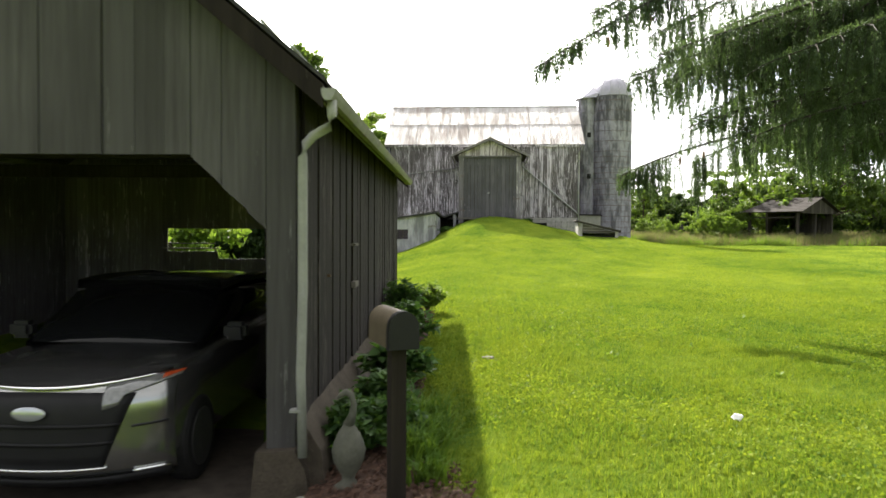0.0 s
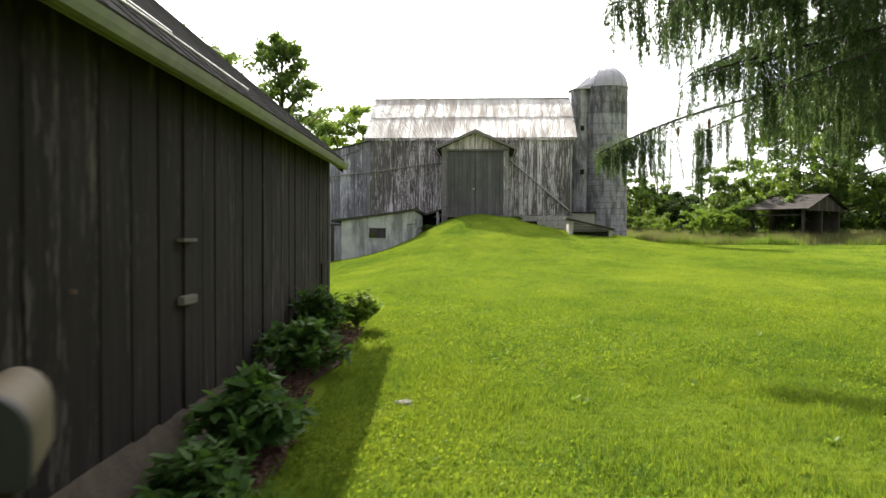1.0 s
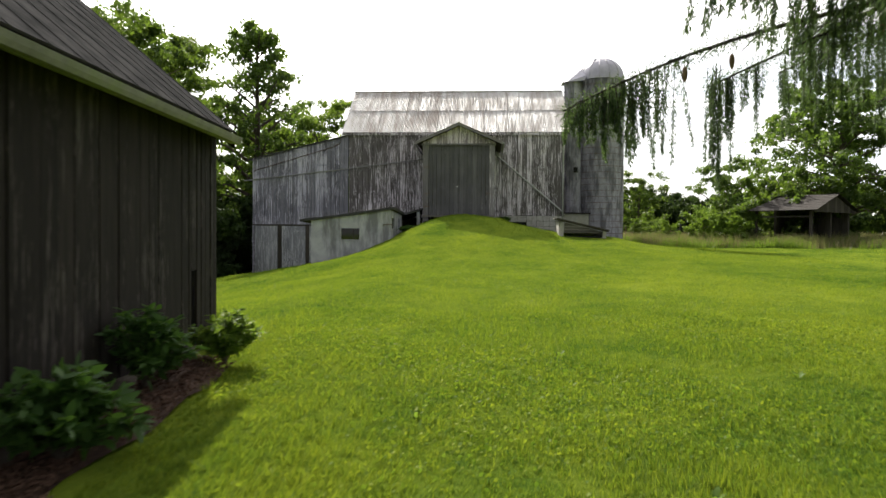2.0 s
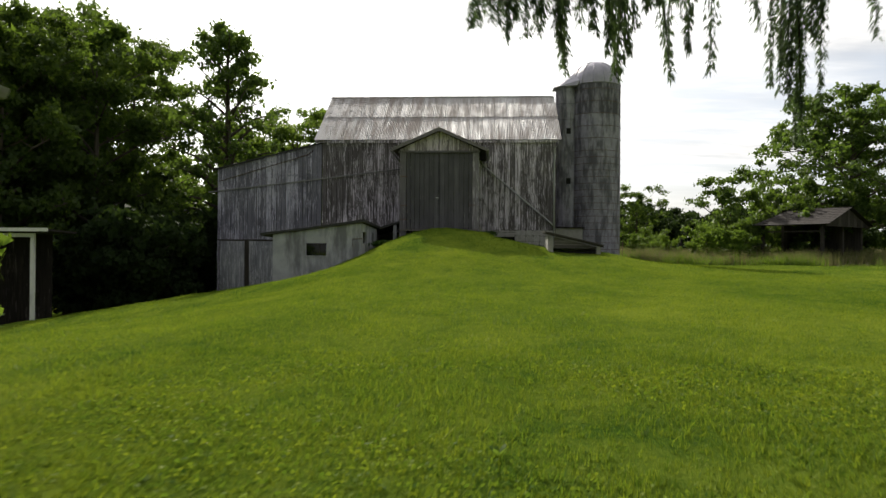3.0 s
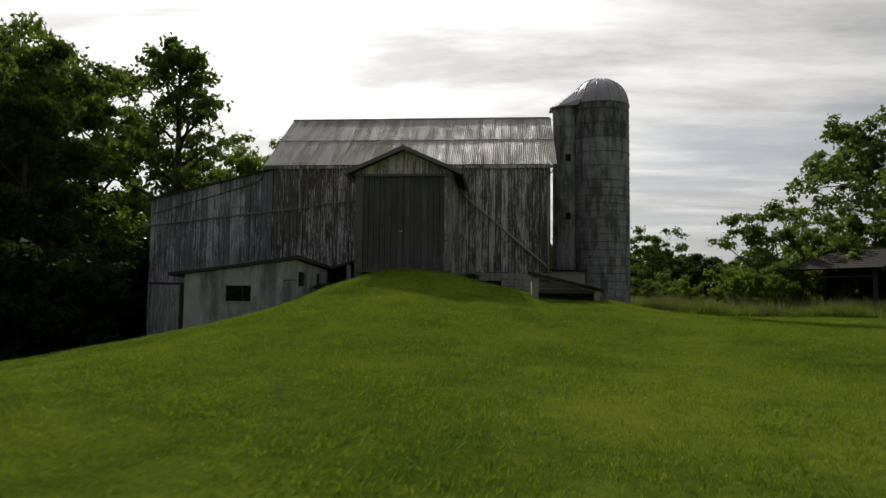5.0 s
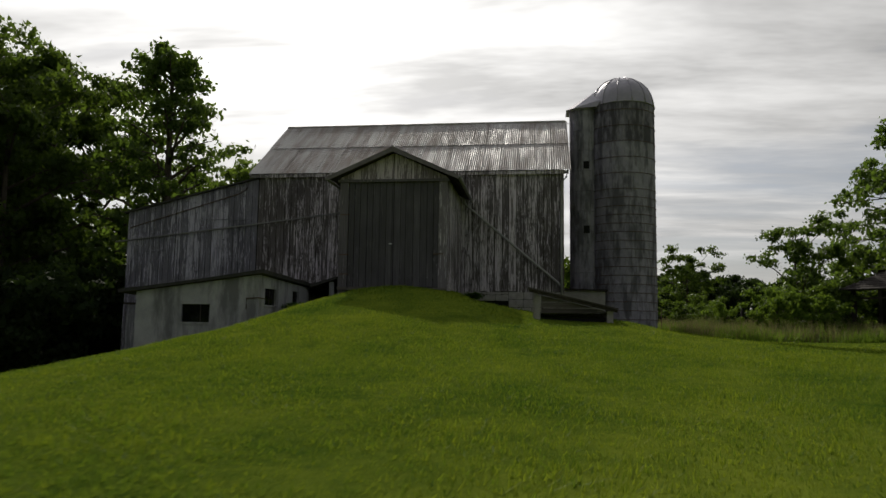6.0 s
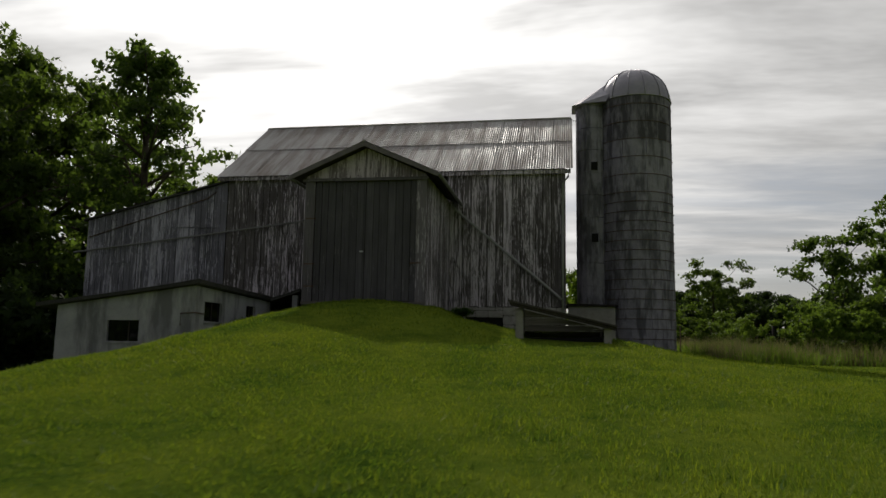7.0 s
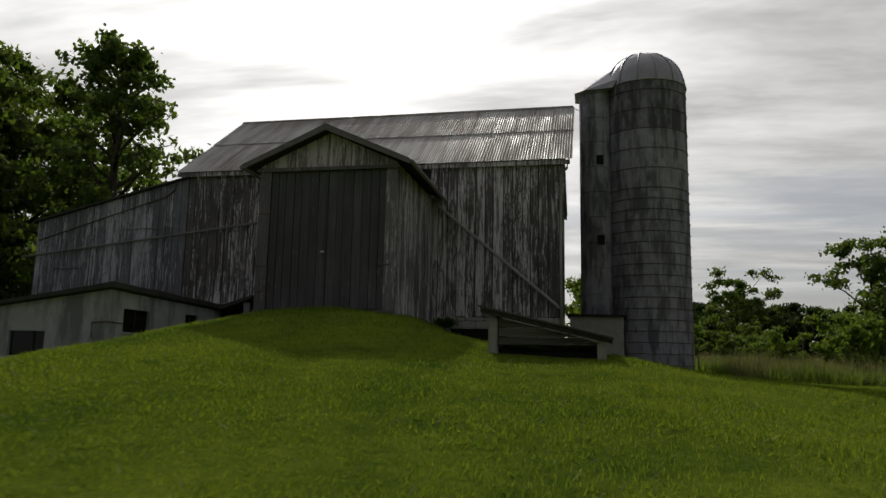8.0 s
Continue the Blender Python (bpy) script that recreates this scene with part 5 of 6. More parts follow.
def tree_meshes(seed, H, crown_r, z0, limbs=16, per_clump=90, clump=0.75, leaf=0.24, top_pow=0.8, twigs=5, bare=0.3, rise=0.25, fine=False, shape="oval"):
    g = random.Random(seed)
    gn = np.random.default_rng(seed)
    wood_parts, centres = [], []
    pts, lean = [], (g.uniform(-0.04, 0.04), g.uniform(-0.04, 0.04))
    for i in range(9):
        t = i / 8
        pts.append((lean[0] * H * t + 0.12 * math.sin(t * 5 + seed), lean[1] * H * t + 0.1 * math.sin(t * 6 + seed * 2), H * 0.92 * t - 0.3))
    r0 = 0.018 * H + 0.05
    wood_parts.append(tube(pts, [r0 * (1 - 0.85 * (i / 8)) for i in range(9)], 9))
    along = lambda t: Vector(pts[min(8, int(t * 8))]).lerp(Vector(pts[min(8, int(t * 8) + 1)]), t * 8 - int(t * 8))
    for k in range(limbs):
        t = z0 / H + (0.97 - z0 / H) * (k + g.uniform(0, 0.8)) / limbs
        t = min(t, 0.97)
        rel = (t - z0 / H) / (1 - z0 / H)
        reach = crown_r * (0.4 + 0.6 * math.sin(math.pi * (0.2 + 0.66 * rel)) ** top_pow) * g.uniform(0.7, 1.1)
        if shape == "cone":
            reach = crown_r * (1.0 - 0.82 * rel ** 1.7) * g.uniform(0.8, 1.12)
        elif shape == "low":
            reach = crown_r * (1.0 - 0.62 * rel ** 1.6) * g.uniform(0.75, 1.1)
        az = k * 2.4 + g.uniform(-0.4, 0.4)
        d = Vector((math.cos(az), math.sin(az), rise + 2 * rise * rel))
        p0 = along(t)
        mid = p0 + d * reach * 0.5 + Vector((0, 0, 0.06 * reach))
        end = p0 + d * reach * 0.95 + Vector((0, 0, -0.05 * reach + g.uniform(-0.2, 0.3)))
        rr = r0 * (1 - 0.8 * t) * 0.55
        wood_parts.append(tube([p0, mid, end], [rr, rr * 0.6, rr * 0.2], 6))
        for q in range(twigs):
            s = bare + (1 - bare) * (q + g.uniform(0, 1)) / twigs
            b = p0.lerp(mid, s * 2) if s < 0.5 else mid.lerp(end, s * 2 - 1)
            e = b + Vector((g.uniform(-1, 1), g.uniform(-1, 1), g.uniform(-0.35, 0.75))) * reach * 0.33
            wood_parts.append(tube([b, e], [rr * 0.3, rr * 0.1], 4, False))
            for c in (e, b.lerp(e, 0.6)):
                centres.append((c, clump * g.uniform(0.6, 1.25)))
        centres.append((end, clump))
    centres.append((along(0.99), clump))
    # each clump is a loose shell of leaves that face outward, with a few strays
    cl, way = [], []
    for c, rad in centres:
        n = max(6, int(per_clump * g.uniform(0.5, 1.4)))
        d = gn.normal(size=(n, 3)) + np.array([0, 0, 0.35])
        d /= np.linalg.norm(d, axis=1, keepdims=True)
        r = rad * (0.40 + 0.62 * gn.random((n, 1)) + 0.55 * gn.random((n, 1)) * (gn.random((n, 1)) > 0.78))
        lump = 1 + 0.35 * np.sin(d[:, :1] * 4.1 + rad * 9) * np.sin(d[:, 1:2] * 3.7 + d[:, 2:] * 3.0)
        cl.append(np.array(c) + d * r * lump * np.array([1, 1, 0.62]))
        way.append(d)
    cl, way = np.concatenate(cl), np.concatenate(way)
    m = len(cl)
    nrm = way + gn.normal(size=(m, 3)) * 0.9
    nrm /= np.linalg.norm(nrm, axis=1, keepdims=True)
    u = np.cross(nrm, gn.normal(size=(m, 3)))
    u /= np.linalg.norm(u, axis=1, keepdims=True) + 1e-9
    u[:, 2] -= 0.35
    v = np.cross(nrm, u)
    v /= np.linalg.norm(v, axis=1, keepdims=True) + 1e-9
    k = leaf * gn.uniform(0.6, 1.35, (m, 1))
    a, b = u * k * 0.5, v * k * 0.36
    if fine:
        q = np.stack([cl - a, cl - a * 0.2 + b, cl + a * 0.45 + b * 0.7, cl + a, cl + a * 0.45 - b * 0.7, cl - a * 0.2 - b], 1)
    else:
        q = np.stack([cl - a, cl + a * 0.7 + b * 1.15, cl + a * 0.7 - b * 1.15], 1)
    return joined("trunk", wood_parts, True), cards("crown", q)


TREE_KINDS, CROWNS = {}, {}


def plant_tree(kind, x, y, scale, turn, label, group="", leaf="tree_leaf", name="tree"):
    wood_me, leaf_me = TREE_KINDS[kind]
    if (kind, leaf) not in CROWNS:
        CROWNS[kind, leaf] = leaf_me.copy()
    leaf_me = CROWNS[kind, leaf]
    t = thing(name, label, "tree", (x, y, gz(x, y) - 0.15), turn, group)
    t.scale = (scale, scale, scale)
    link("trunk", wood_me, "bark", t)
    link("crown", leaf_me, leaf, t)
    return t


TREE_KINDS["tall"] = tree_meshes(3, 17.0, 5.2, 2.0, 24, 96, 0.78, 0.27, twigs=6)
TREE_KINDS["tall_b"] = tree_meshes(8, 16.0, 4.8, 1.0, 24, 96, 0.80, 0.27, twigs=6)
TREE_KINDS["open"] = tree_meshes(6, 16.0, 3.7, 4.0, 42, 33, 0.5, 0.2, 0.9, 5, 0.3, 0.34, True, "cone")
TREE_KINDS["broad"] = tree_meshes(12, 13.0, 8.6, 2.4, 34, 58, 0.60, 0.25, 0.6, 8, 0.25, 0.12, True, "low")
TREE_KINDS["small"] = tree_meshes(15, 7.5, 3.2, 0.4, 12, 42, 0.75, 0.5, 0.8, 4, 0.1)
TREE_KINDS["sapling"] = tree_meshes(17, 5.2, 2.3, 0.8, 13, 60, 0.42, 0.16, 0.8, 5, 0.15, 0.4, True)
TREE_KINDS["shrub"] = tree_meshes(21, 3.2, 2.1, 0.1, 12, 40, 0.42, 0.225, 0.7, 5, 0.1)

plant_tree("open", -14.3, 53.6, 1.12, 20, "tall leafy tree with an airy crown behind the barn wing", leaf="light_leaf")
woods = [("tall", -25.5, 61, 1.21), ("tall_b", -24.5, 54, 1.21), ("tall", -28.5, 58, 1.22), ("tall_b", -31, 52, 1.27), ("tall", -36, 56, 1.27), ("tall", -26, 66, 1.27),
         ("tall", -40, 49, 1.33), ("tall_b", -32.5, 63, 1.27), ("tall", -12.0, 62, 0.76), ("tall_b", -8.6, 66, 0.70), ("tall_b", -15.0, 60, 0.74), ("tall", -21.0, 51.5, 0.98), ("tall_b", -26.0, 46.5, 1.17), ("tall", -33, 43.5, 1.22),
         ("tall_b", -2.5, 76, 0.62), ("tall", -16.5, 66, 0.72), ("tall_b", -23.5, 46, 1.01), ("tall_b", -29, 38, 1.17), ("small", -20.8, 62.5, 1.2), ("small", -18.3, 61.0, 0.95), ("small", -23.6, 65.0, 1.3)]
woods = [(k, x, y, s * 0.97) for k, x, y, s in woods]
# trees 8 to 10 get the leaf colour brightened for sun
for i, (kind, x, y, s) in enumerate(woods):
    plant_tree(kind, x, y, s, i * 67, "tall broad-leaved woodland tree with a dense dark crown" if i not in (8, 9, 10) else "yellow-green tree standing behind the barn wing, sunlight painted into its leaves", "woods beside the barn", "tree_leaf" if i not in (8, 9, 10) else "sunlit_leaf")
# woodland shrubs: shade of the low wood is put in by dark_leaf
for i in range(26):
    k = i % 13
    x = (-15.4 if k < 5 else -15.9) + rnd.uniform(-0.5, 0.5) - (i // 13) * 2.6
    y = 53.5 - k * 0.65 + (i // 13) * 1.5 + rnd.uniform(-0.5, 0.5)
    plant_tree("shrub", x, y, rnd.uniform(0.9, 1.5), i * 41, "dense green shrub at the woodland edge, darkened for woodland shade", "shrubs below the trees", "dark_leaf", "shrub")
plant_tree("broad", 27.6, 61.5, 0.93, 40, "spreading green tree with low limbs behind the pavilion", leaf="light_leaf")
plant_tree("sapling", 16.4, 80, 1.12, 0, "small round-topped tree standing before the far hedge")
for i in range(8):
    plant_tree("shrub", -15.5 - i * 1.5 + rnd.uniform(-0.5, 0.5), 58 + rnd.uniform(-2, 5), rnd.uniform(1.5, 1.9), i * 37, "dense green shrub under the woodland trees, shade painted into its leaves", "shrubs below the trees", "dark_leaf", "shrub")
plant_tree("sapling", 17.9, 58.5, 1.0, 70, "slender young tree with loose pale foliage", leaf="light_leaf")
for i in range(38):
    x = 8 + i * 1.6 + rnd.uniform(-1, 1)
    y = 92 + rnd.uniform(-6, 10)
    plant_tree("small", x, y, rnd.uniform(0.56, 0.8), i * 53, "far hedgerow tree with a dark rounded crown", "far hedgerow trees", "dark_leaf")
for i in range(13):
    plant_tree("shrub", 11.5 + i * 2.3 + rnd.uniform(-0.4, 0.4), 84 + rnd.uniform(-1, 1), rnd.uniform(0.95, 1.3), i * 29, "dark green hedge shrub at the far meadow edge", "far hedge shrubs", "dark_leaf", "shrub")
for i, (x, y, s) in enumerate([(15.2, 53.2, 0.62), (17.0, 53.4, 0.55), (13.4, 55.5, 0.45), (16.9, 54.8, 0.7), (18.6, 56.6, 0.75), (13.6, 60, 0.45), (12.6, 62, 0.5), (14.6, 66, 0.62), (11.6, 70, 0.66), (25.5, 59, 1.3), (22, 59, 1.3), (30, 58, 1.3), (6.6, 58.5, 1.0), (33, 57, 1.1)]):
    plant_tree("shrub", x, y, s, i * 73, "rounded green shrub growing in the tall grass", "shrubs in the meadow", "weed_leaf" if i in (0, 1, 2, 12) else "tree_leaf", "shrub")
# shrubs added only to put sunlit green beyond the bay's rear opening
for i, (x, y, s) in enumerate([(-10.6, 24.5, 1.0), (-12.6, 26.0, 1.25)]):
    plant_tree("shrub", x, y, s, i * 90, "added yellow-green shrub behind the shed, sunlight in its leaf colour", "shrubs behind the shed", "weed_leaf", "shrub")


def side_way_of(a, b):
    return (b - a).cross(Vector((0, 0, 1))).normalized()


# spruce with drooping boughs over the lawn
def make_spruce():
    tx, ty = 9.6, 11.2
    tz = gz(tx, ty)
    sp = thing("spruce_tree", "large spruce with long drooping boughs of hanging needle sprays", "tree", (tx, ty, tz))
    link("trunk", joined("trunk", [tube([(0, 0, -0.3), (0.05, 0, 3), (0, 0.05, 8), (0, 0, 15), (0, 0, 19)], [0.36, 0.30, 0.24, 0.12, 0.03], 12)], True), "bark", sp)
    g = random.Random(4)
    gn = np.random.default_rng(4)
    cone_v, cone_f = tube([(0, 0, 0), (0, 0, -0.02), (0, 0, -0.06), (0, 0, -0.10), (0, 0, -0.13)], [0.008, 0.02, 0.024, 0.018, 0.004], 8)
    cone_me = mesh_of("cone", cone_v, cone_f, True)
    # tip of each bough in the world, height at the trunk, sag, longest spray
    boughs = [((2.08, 12.6, 2.80), 4.6, 0.0, 0.9), ((0.46, 7.75, 3.62), 8.2, 0.0, 0.5), ((1.0, 8.4, 4.3), 8.0, 0.1, 0.6), ((1.82, 10.26, 4.0), 5.8, 0.1, 0.9), ((2.4, 10.0, 4.0), 6.0, 0.1, 1.15), ((2.8, 10.9, 3.4), 4.8, 0.05, 1.0),
              ((3.3, 9.8, 3.1), 4.4, 0.0, 0.9), ((3.2, 11.4, 4.7), 6.6, 0.15, 1.1), ((2.0, 8.2, 5.0), 7.0, 0.2, 0.8), ((3.8, 12.4, 4.0), 5.4, 0.1, 1.1), ((5.0, 15.0, 4.1), 5.6, 0.15, 0.9),
              ((4.4, 10.6, 2.9), 4.0, 0.0, 0.8), ((5.4, 8.0, 3.4), 4.6, 0.05, 0.9), ((5.2, 12.8, 3.1), 4.2, 0.0, 0.9), ((6.4, 15.6, 3.4), 4.6, 0.1, 0.9), ((2.6, 12.8, 5.2), 7.4, 0.2, 1.0), ((3.41, 12.85, 3.1), 4.9, 0.0, 1.12), ((4.3, 13.5, 3.3), 4.9, 0.0, 0.75),
              ((4.6, 13.4, 5.0), 6.8, 0.15, 1.2), ((6.0, 13.0, 4.0), 5.2, 0.05, 1.2),
              ((2.9, 10.4, 4.6), 6.4, 0.15, 1.1), ((3.2, 9.2, 3.9), 5.6, 0.1, 0.9), ((2.6, 11.4, 4.2), 6.0, 0.1, 1.0), ((2.0, 9.6, 4.1), 6.4, 0.1, 1.15),
              ((3.4, 10.6, 4.2), 6.2, 0.1, 1.0), ((4.6, 11.8, 3.9), 5.6, 0.1, 1.0), ((3.0, 11.6, 3.6), 5.4, 0.1, 0.9), ((5.0, 11.4, 3.3), 4.6, 0.0, 1.1), ((4.9, 10.4, 3.8), 5.2, 0.05, 1.1)]
    def bunch(bi, t, L):
        """Strands hang in bunches with gaps between: 0 in a gap, 1 in the thick of a bunch."""
        w = 0.5 + 0.5 * math.sin(t * L * 4.7 + bi * 1.7) * math.sin(t * L * 1.9 + bi * 0.9 + 0.7)
        return w if bi else (-0.22 if t < 0.86 else 0.9)
    def hang_of(bi, t, thick):
        """Share of the longest spray that hangs at t along the bough; the lowest bough tapers to its tip."""
        if bi == 0 and t >= 0.86:
            return 0.30 + 0.85 * (1 - t) / 0.14
        return (0.45 + 0.95 * thick) * (0.5 + 0.5 * min(1.0, (1 - t) * 7))
    for bi, (tip, zt, sag, longest) in enumerate(boughs):
        p0 = Vector((0, 0, zt - tz))
        p3 = Vector((tip[0] - tx, tip[1] - ty, tip[2] - tz))
        mid = p0.lerp(p3, 0.55) + Vector((0, 0, 0.35 - sag))
        line = []
        for i in range(21):
            t = i / 20
            line.append(p0 * (1 - t) ** 2 + mid * 2 * t * (1 - t) + p3 * t * t + side_way_of(p0, p3) * (0.2 * math.sin(t * 6 + bi * 2.1) * t) + Vector((0, 0, 0.12 * math.sin(t * 8 + bi) * (1 - t * t) - 0.10 * t ** 6)))
        L = sum((b - a).length for a, b in zip(line, line[1:]))
        woods_v = [tube(line, [0.04 * (1 - 0.9 * i / 20) + 0.005 for i in range(21)], 7)]
        side = (p3 - p0).cross(Vector((0, 0, 1))).normalized()
        hang = []
        n_side = int(L * 4.4)
        for k in range(n_side):
            t = 0.12 + 0.88 * (k + g.random()) / n_side
            i = min(19, int(t * 20))
            b = line[i].lerp(line[i + 1], t * 20 - i)
            if bi in TAILS and t > 0.85:
                continue
            sgn = 1 if k % 2 else -1
            reach = (0.25 + 0.85 * (1 - t)) * g.uniform(0.5, 1.15)
            fwd = (line[i + 1] - line[i]).normalized()
            e = b + side * sgn * reach * 0.8 + fwd * reach * 0.55 + Vector((0, 0, -0.22 * reach))
            woods_v.append(tube([b, b.lerp(e, 0.5) + Vector((0, 0, 0.06 * reach)), e], [0.012, 0.008, 0.004], 4, False))
            if t < 0.5 and g.random() < 0.62:
                continue
            thick = bunch(bi, t, L)
            if g.random() > 0.38 + thick * 1.2:
                continue
            for q in range(max(2, int(reach * 10))):
                hang.append((b.lerp(e, (q + g.random()) / max(2, int(reach * 10))), hang_of(bi, t, thick) * g.uniform(0.3, 1.0)))
        for k in range(int(L * 13)):
            t = 0.2 + 0.8 * g.random() ** 0.6
            i = min(19, int(t * 20))
            thick = bunch(bi, t, L)
            if g.random() > 0.38 + thick * 1.2:
                continue
            hang.append((line[i].lerp(line[i + 1], t * 20 - i), hang_of(bi, t, thick) * g.uniform(0.4, 1.1)))
        if bi == 0:
            for k in range(26):
                t = 0.86 + 0.14 * (k + g.random()) / 26
                i = min(19, int(t * 20))
                hang.append((line[i].lerp(line[i + 1], t * 20 - i) + side * g.uniform(-0.12, 0.12), hang_of(bi, t, 1.0) * g.uniform(0.6, 1.1)))
        # long tails that hang from the very tip
        for k in range(TAILS.get(bi, 0)):
            hang.append((p3 + Vector((g.uniform(0.0, 0.11), g.uniform(-0.05, 0.05), g.uniform(-0.1, 0.08))), g.uniform(0.9, 1.15)))
        base, dirs = [], []
        for p, k in hang:
            ln = longest * k * g.uniform(0.65, 1.0)
            dx, dy = (g.uniform(-0.12, 0.12), g.uniform(-0.12, 0.12)) if bi not in TAILS else (g.uniform(-0.02, 0.035), g.uniform(-0.035, 0.02))
            woods_v.append(tube([p, p + Vector((dx * ln, dy * ln, -ln * 0.5)), p + Vector((dx * 1.5 * ln, dy * 1.5 * ln, -ln))], [0.004, 0.003, 0.0015], 3, False))
            # a tassel of needles down the strand, thicker above, with short side sprays
            m = max(30, int(ln * NEEDLES * (2.0 if bi in FINE else 1.0)))
            s = gn.random((m, 1)) ** 0.85
            ang = gn.uniform(0, 2 * np.pi, (m, 1))
            spray = 0.050 * (1.15 - 0.75 * s) * gn.random((m, 1)) * (0.75 + 0.25 * np.sin(s * 14 * ln + k * 40))
            side_way = np.concatenate([np.cos(ang), np.sin(ang), np.full((m, 1), -0.5)], 1)
            axis = np.array(p) + np.concatenate([dx * 1.5 * ln * s, dy * 1.5 * ln * s, -ln * s], 1)
            base.append(axis + side_way * spray)
            dirs.append(side_way * 0.6 + np.array([0, 0, -0.9]) + gn.normal(size=(m, 3)) * 0.25)
        # needles all round the bough itself
        m = int(L * 950)
        i = gn.integers(4, 20, m)
        pts = np.array([tuple(p) for p in line])
        f = gn.random((m, 1))
        out = gn.normal(size=(m, 3)) + np.array([0, 0, -0.3])
        base.append(pts[i] * (1 - f) + pts[i + 1 - (i == 20)] * f + out * 0.035)
        dirs.append(out)
        base, dirs = np.concatenate(base), np.concatenate(dirs)
        dirs /= np.linalg.norm(dirs, axis=1, keepdims=True)
        w = np.cross(dirs, gn.normal(size=dirs.shape))
        w /= np.linalg.norm(w, axis=1, keepdims=True)
        wide = 0.0046 if bi in FINE else 0.0072
        ln = gn.uniform(0.022, 0.046, (len(base), 1)) * (0.8 if bi in FINE else 1.0)
        bough = link("bough", joined("bough", woods_v, False), "twig_bark", sp)
        link("needle_spray", cards("needle_spray", np.stack([base + w * wide, base - w * wide, base + dirs * ln], 1)), "spruce_needle", bough)
        if bi in (0, 1, 2, 3):
            for k in range(4):
                i = g.randrange(9, 19)
                o = link("cone", cone_me, "cone_scale", sp, "hanging brown cone")
                o.location = line[i] + Vector((g.uniform(-0.1, 0.1), g.uniform(-0.1, 0.1), -0.12))

    # the rest of the crown, whorl above whorl, away from the lawn below and all round higher up
    z, turn = 3.4, 0.0
    while z < 18.4:
        for k in range(5):
            az = turn + k * 1.2566 + g.uniform(-0.25, 0.25)
            if math.cos(az) < 0.35 and z < 9.5:
                continue
            reach = (4.4 * (1 - z / 20.0) + 0.3) * g.uniform(0.8, 1.1)
            d = Vector((math.cos(az), math.sin(az), 0))
            line = [Vector((0, 0, z - tz)) + d * reach * t + Vector((0, 0, reach * (0.12 * math.sin(t * 3.1) - 0.32 * t * t))) for t in (0, 0.2, 0.4, 0.6, 0.8, 1.0)]
            bough = link("bough", joined("bough", [tube(line, [0.045 - 0.007 * i for i in range(6)], 5)]), "bark", sp)
            m = int(reach * 330)
            t = gn.random((m, 1)) ** 0.8
            pts = np.array([tuple(p) for p in line])
            f = t * 5
            i = np.minimum(4, f.astype(int))[:, 0]
            base = pts[i] * (1 - (f - i[:, None])) + pts[i + 1] * (f - i[:, None])
            across = np.array([-d.y, d.x, 0.0]) * gn.normal(0, 0.17, (m, 1)) * reach * (1.15 - t)
            drop = gn.random((m, 1)) ** 1.5 * np.array([0, 0, -0.55]) * (1.2 - t)
            base = base + across + drop - np.abs(across[:, :1] + across[:, 1:2]) * np.array([0, 0, 0.25])
            way = gn.normal(size=(m, 3)) * 0.4 + np.array([d.x * 0.3, d.y * 0.3, -0.8])
            way /= np.linalg.norm(way, axis=1, keepdims=True)
            w = np.cross(way, gn.normal(size=way.shape))
            w /= np.linalg.norm(w, axis=1, keepdims=True)
            link("needle_spray", cards("needle_spray", np.stack([base + w * 0.022, base - w * 0.022, base + way * 0.2], 1)), "spruce_needle", bough)
        z += 0.72
        turn += 0.55


NEEDLES = 250
TAILS = {16: 7, 17: 4}
FINE = (0, 16, 17)
plain("cone_scale", (0.10, 0.065, 0.04), (0.22, 0.15, 0.09), 0.8, 40.0)
make_spruce()


# flower bed along the shed
def make_bed():
    xs = lambda y: -1.47 - (y - 5.6) * 0.0437
    pts = []
    for k in range(24):
        y = 4.7 + k * (13.5 - 4.7) / 23
        w = 0.62 + 0.10 * math.sin(y * 1.7) + 0.06 * math.sin(y * 4.1) + 0.55 * max(0.0, (6.4 - y) / 1.7)
        w *= min(1.0, (13.7 - y) / 0.8 + 0.15)
        pts.append((xs(y), xs(y) + w, y))
    V, F = [], []
    n = 6
    for a, b, y in pts:
        for i in range(n + 1):
            x = a + (b - a) * i / n
            V.append((x, y, gz(x, y) + 0.012 + 0.05 * math.sin(math.pi * min(0.95, i / n + 0.08)) + 0.015 * math.sin(x * 23 + y * 17)))
    for k in range(len(pts) - 1):
        for i in range(n):
            F.append((k * (n + 1) + i, k * (n + 1) + i + 1, (k + 1) * (n + 1) + i + 1, (k + 1) * (n + 1) + i))
    bed = link("mulch_bed", mesh_of("mulch_bed", V, F, True), "mulch")
    tagged(bed, "narrow bed of brown bark mulch along the shed wall", "flower bed", kind="structure")
    gn = np.random.default_rng(31)
    c = []
    for k in range(9000):
        y = gn.uniform(4.7, 13.4)
        j = min(22, int((y - 4.7) / (8.8 / 23)))
        a, b, _ = pts[j]
        x = gn.uniform(a + 0.02, b)
        c.append((x, y, gz(x, y) + 0.05 + 0.03 * gn.random()))
    q = leaf_cards(np.array(c), 0.05, 0.018, 0.0, 0.35, 5)
    chips = link("mulch_chips", cards("mulch_chips", q), "mulch_chip")
    tagged(chips, "loose brown bark mulch chips", "mulch", kind="stuff")


plain("mulch_chip", (0.04, 0.022, 0.016), (0.14, 0.084, 0.06), 0.9, 12.0)
make_bed()


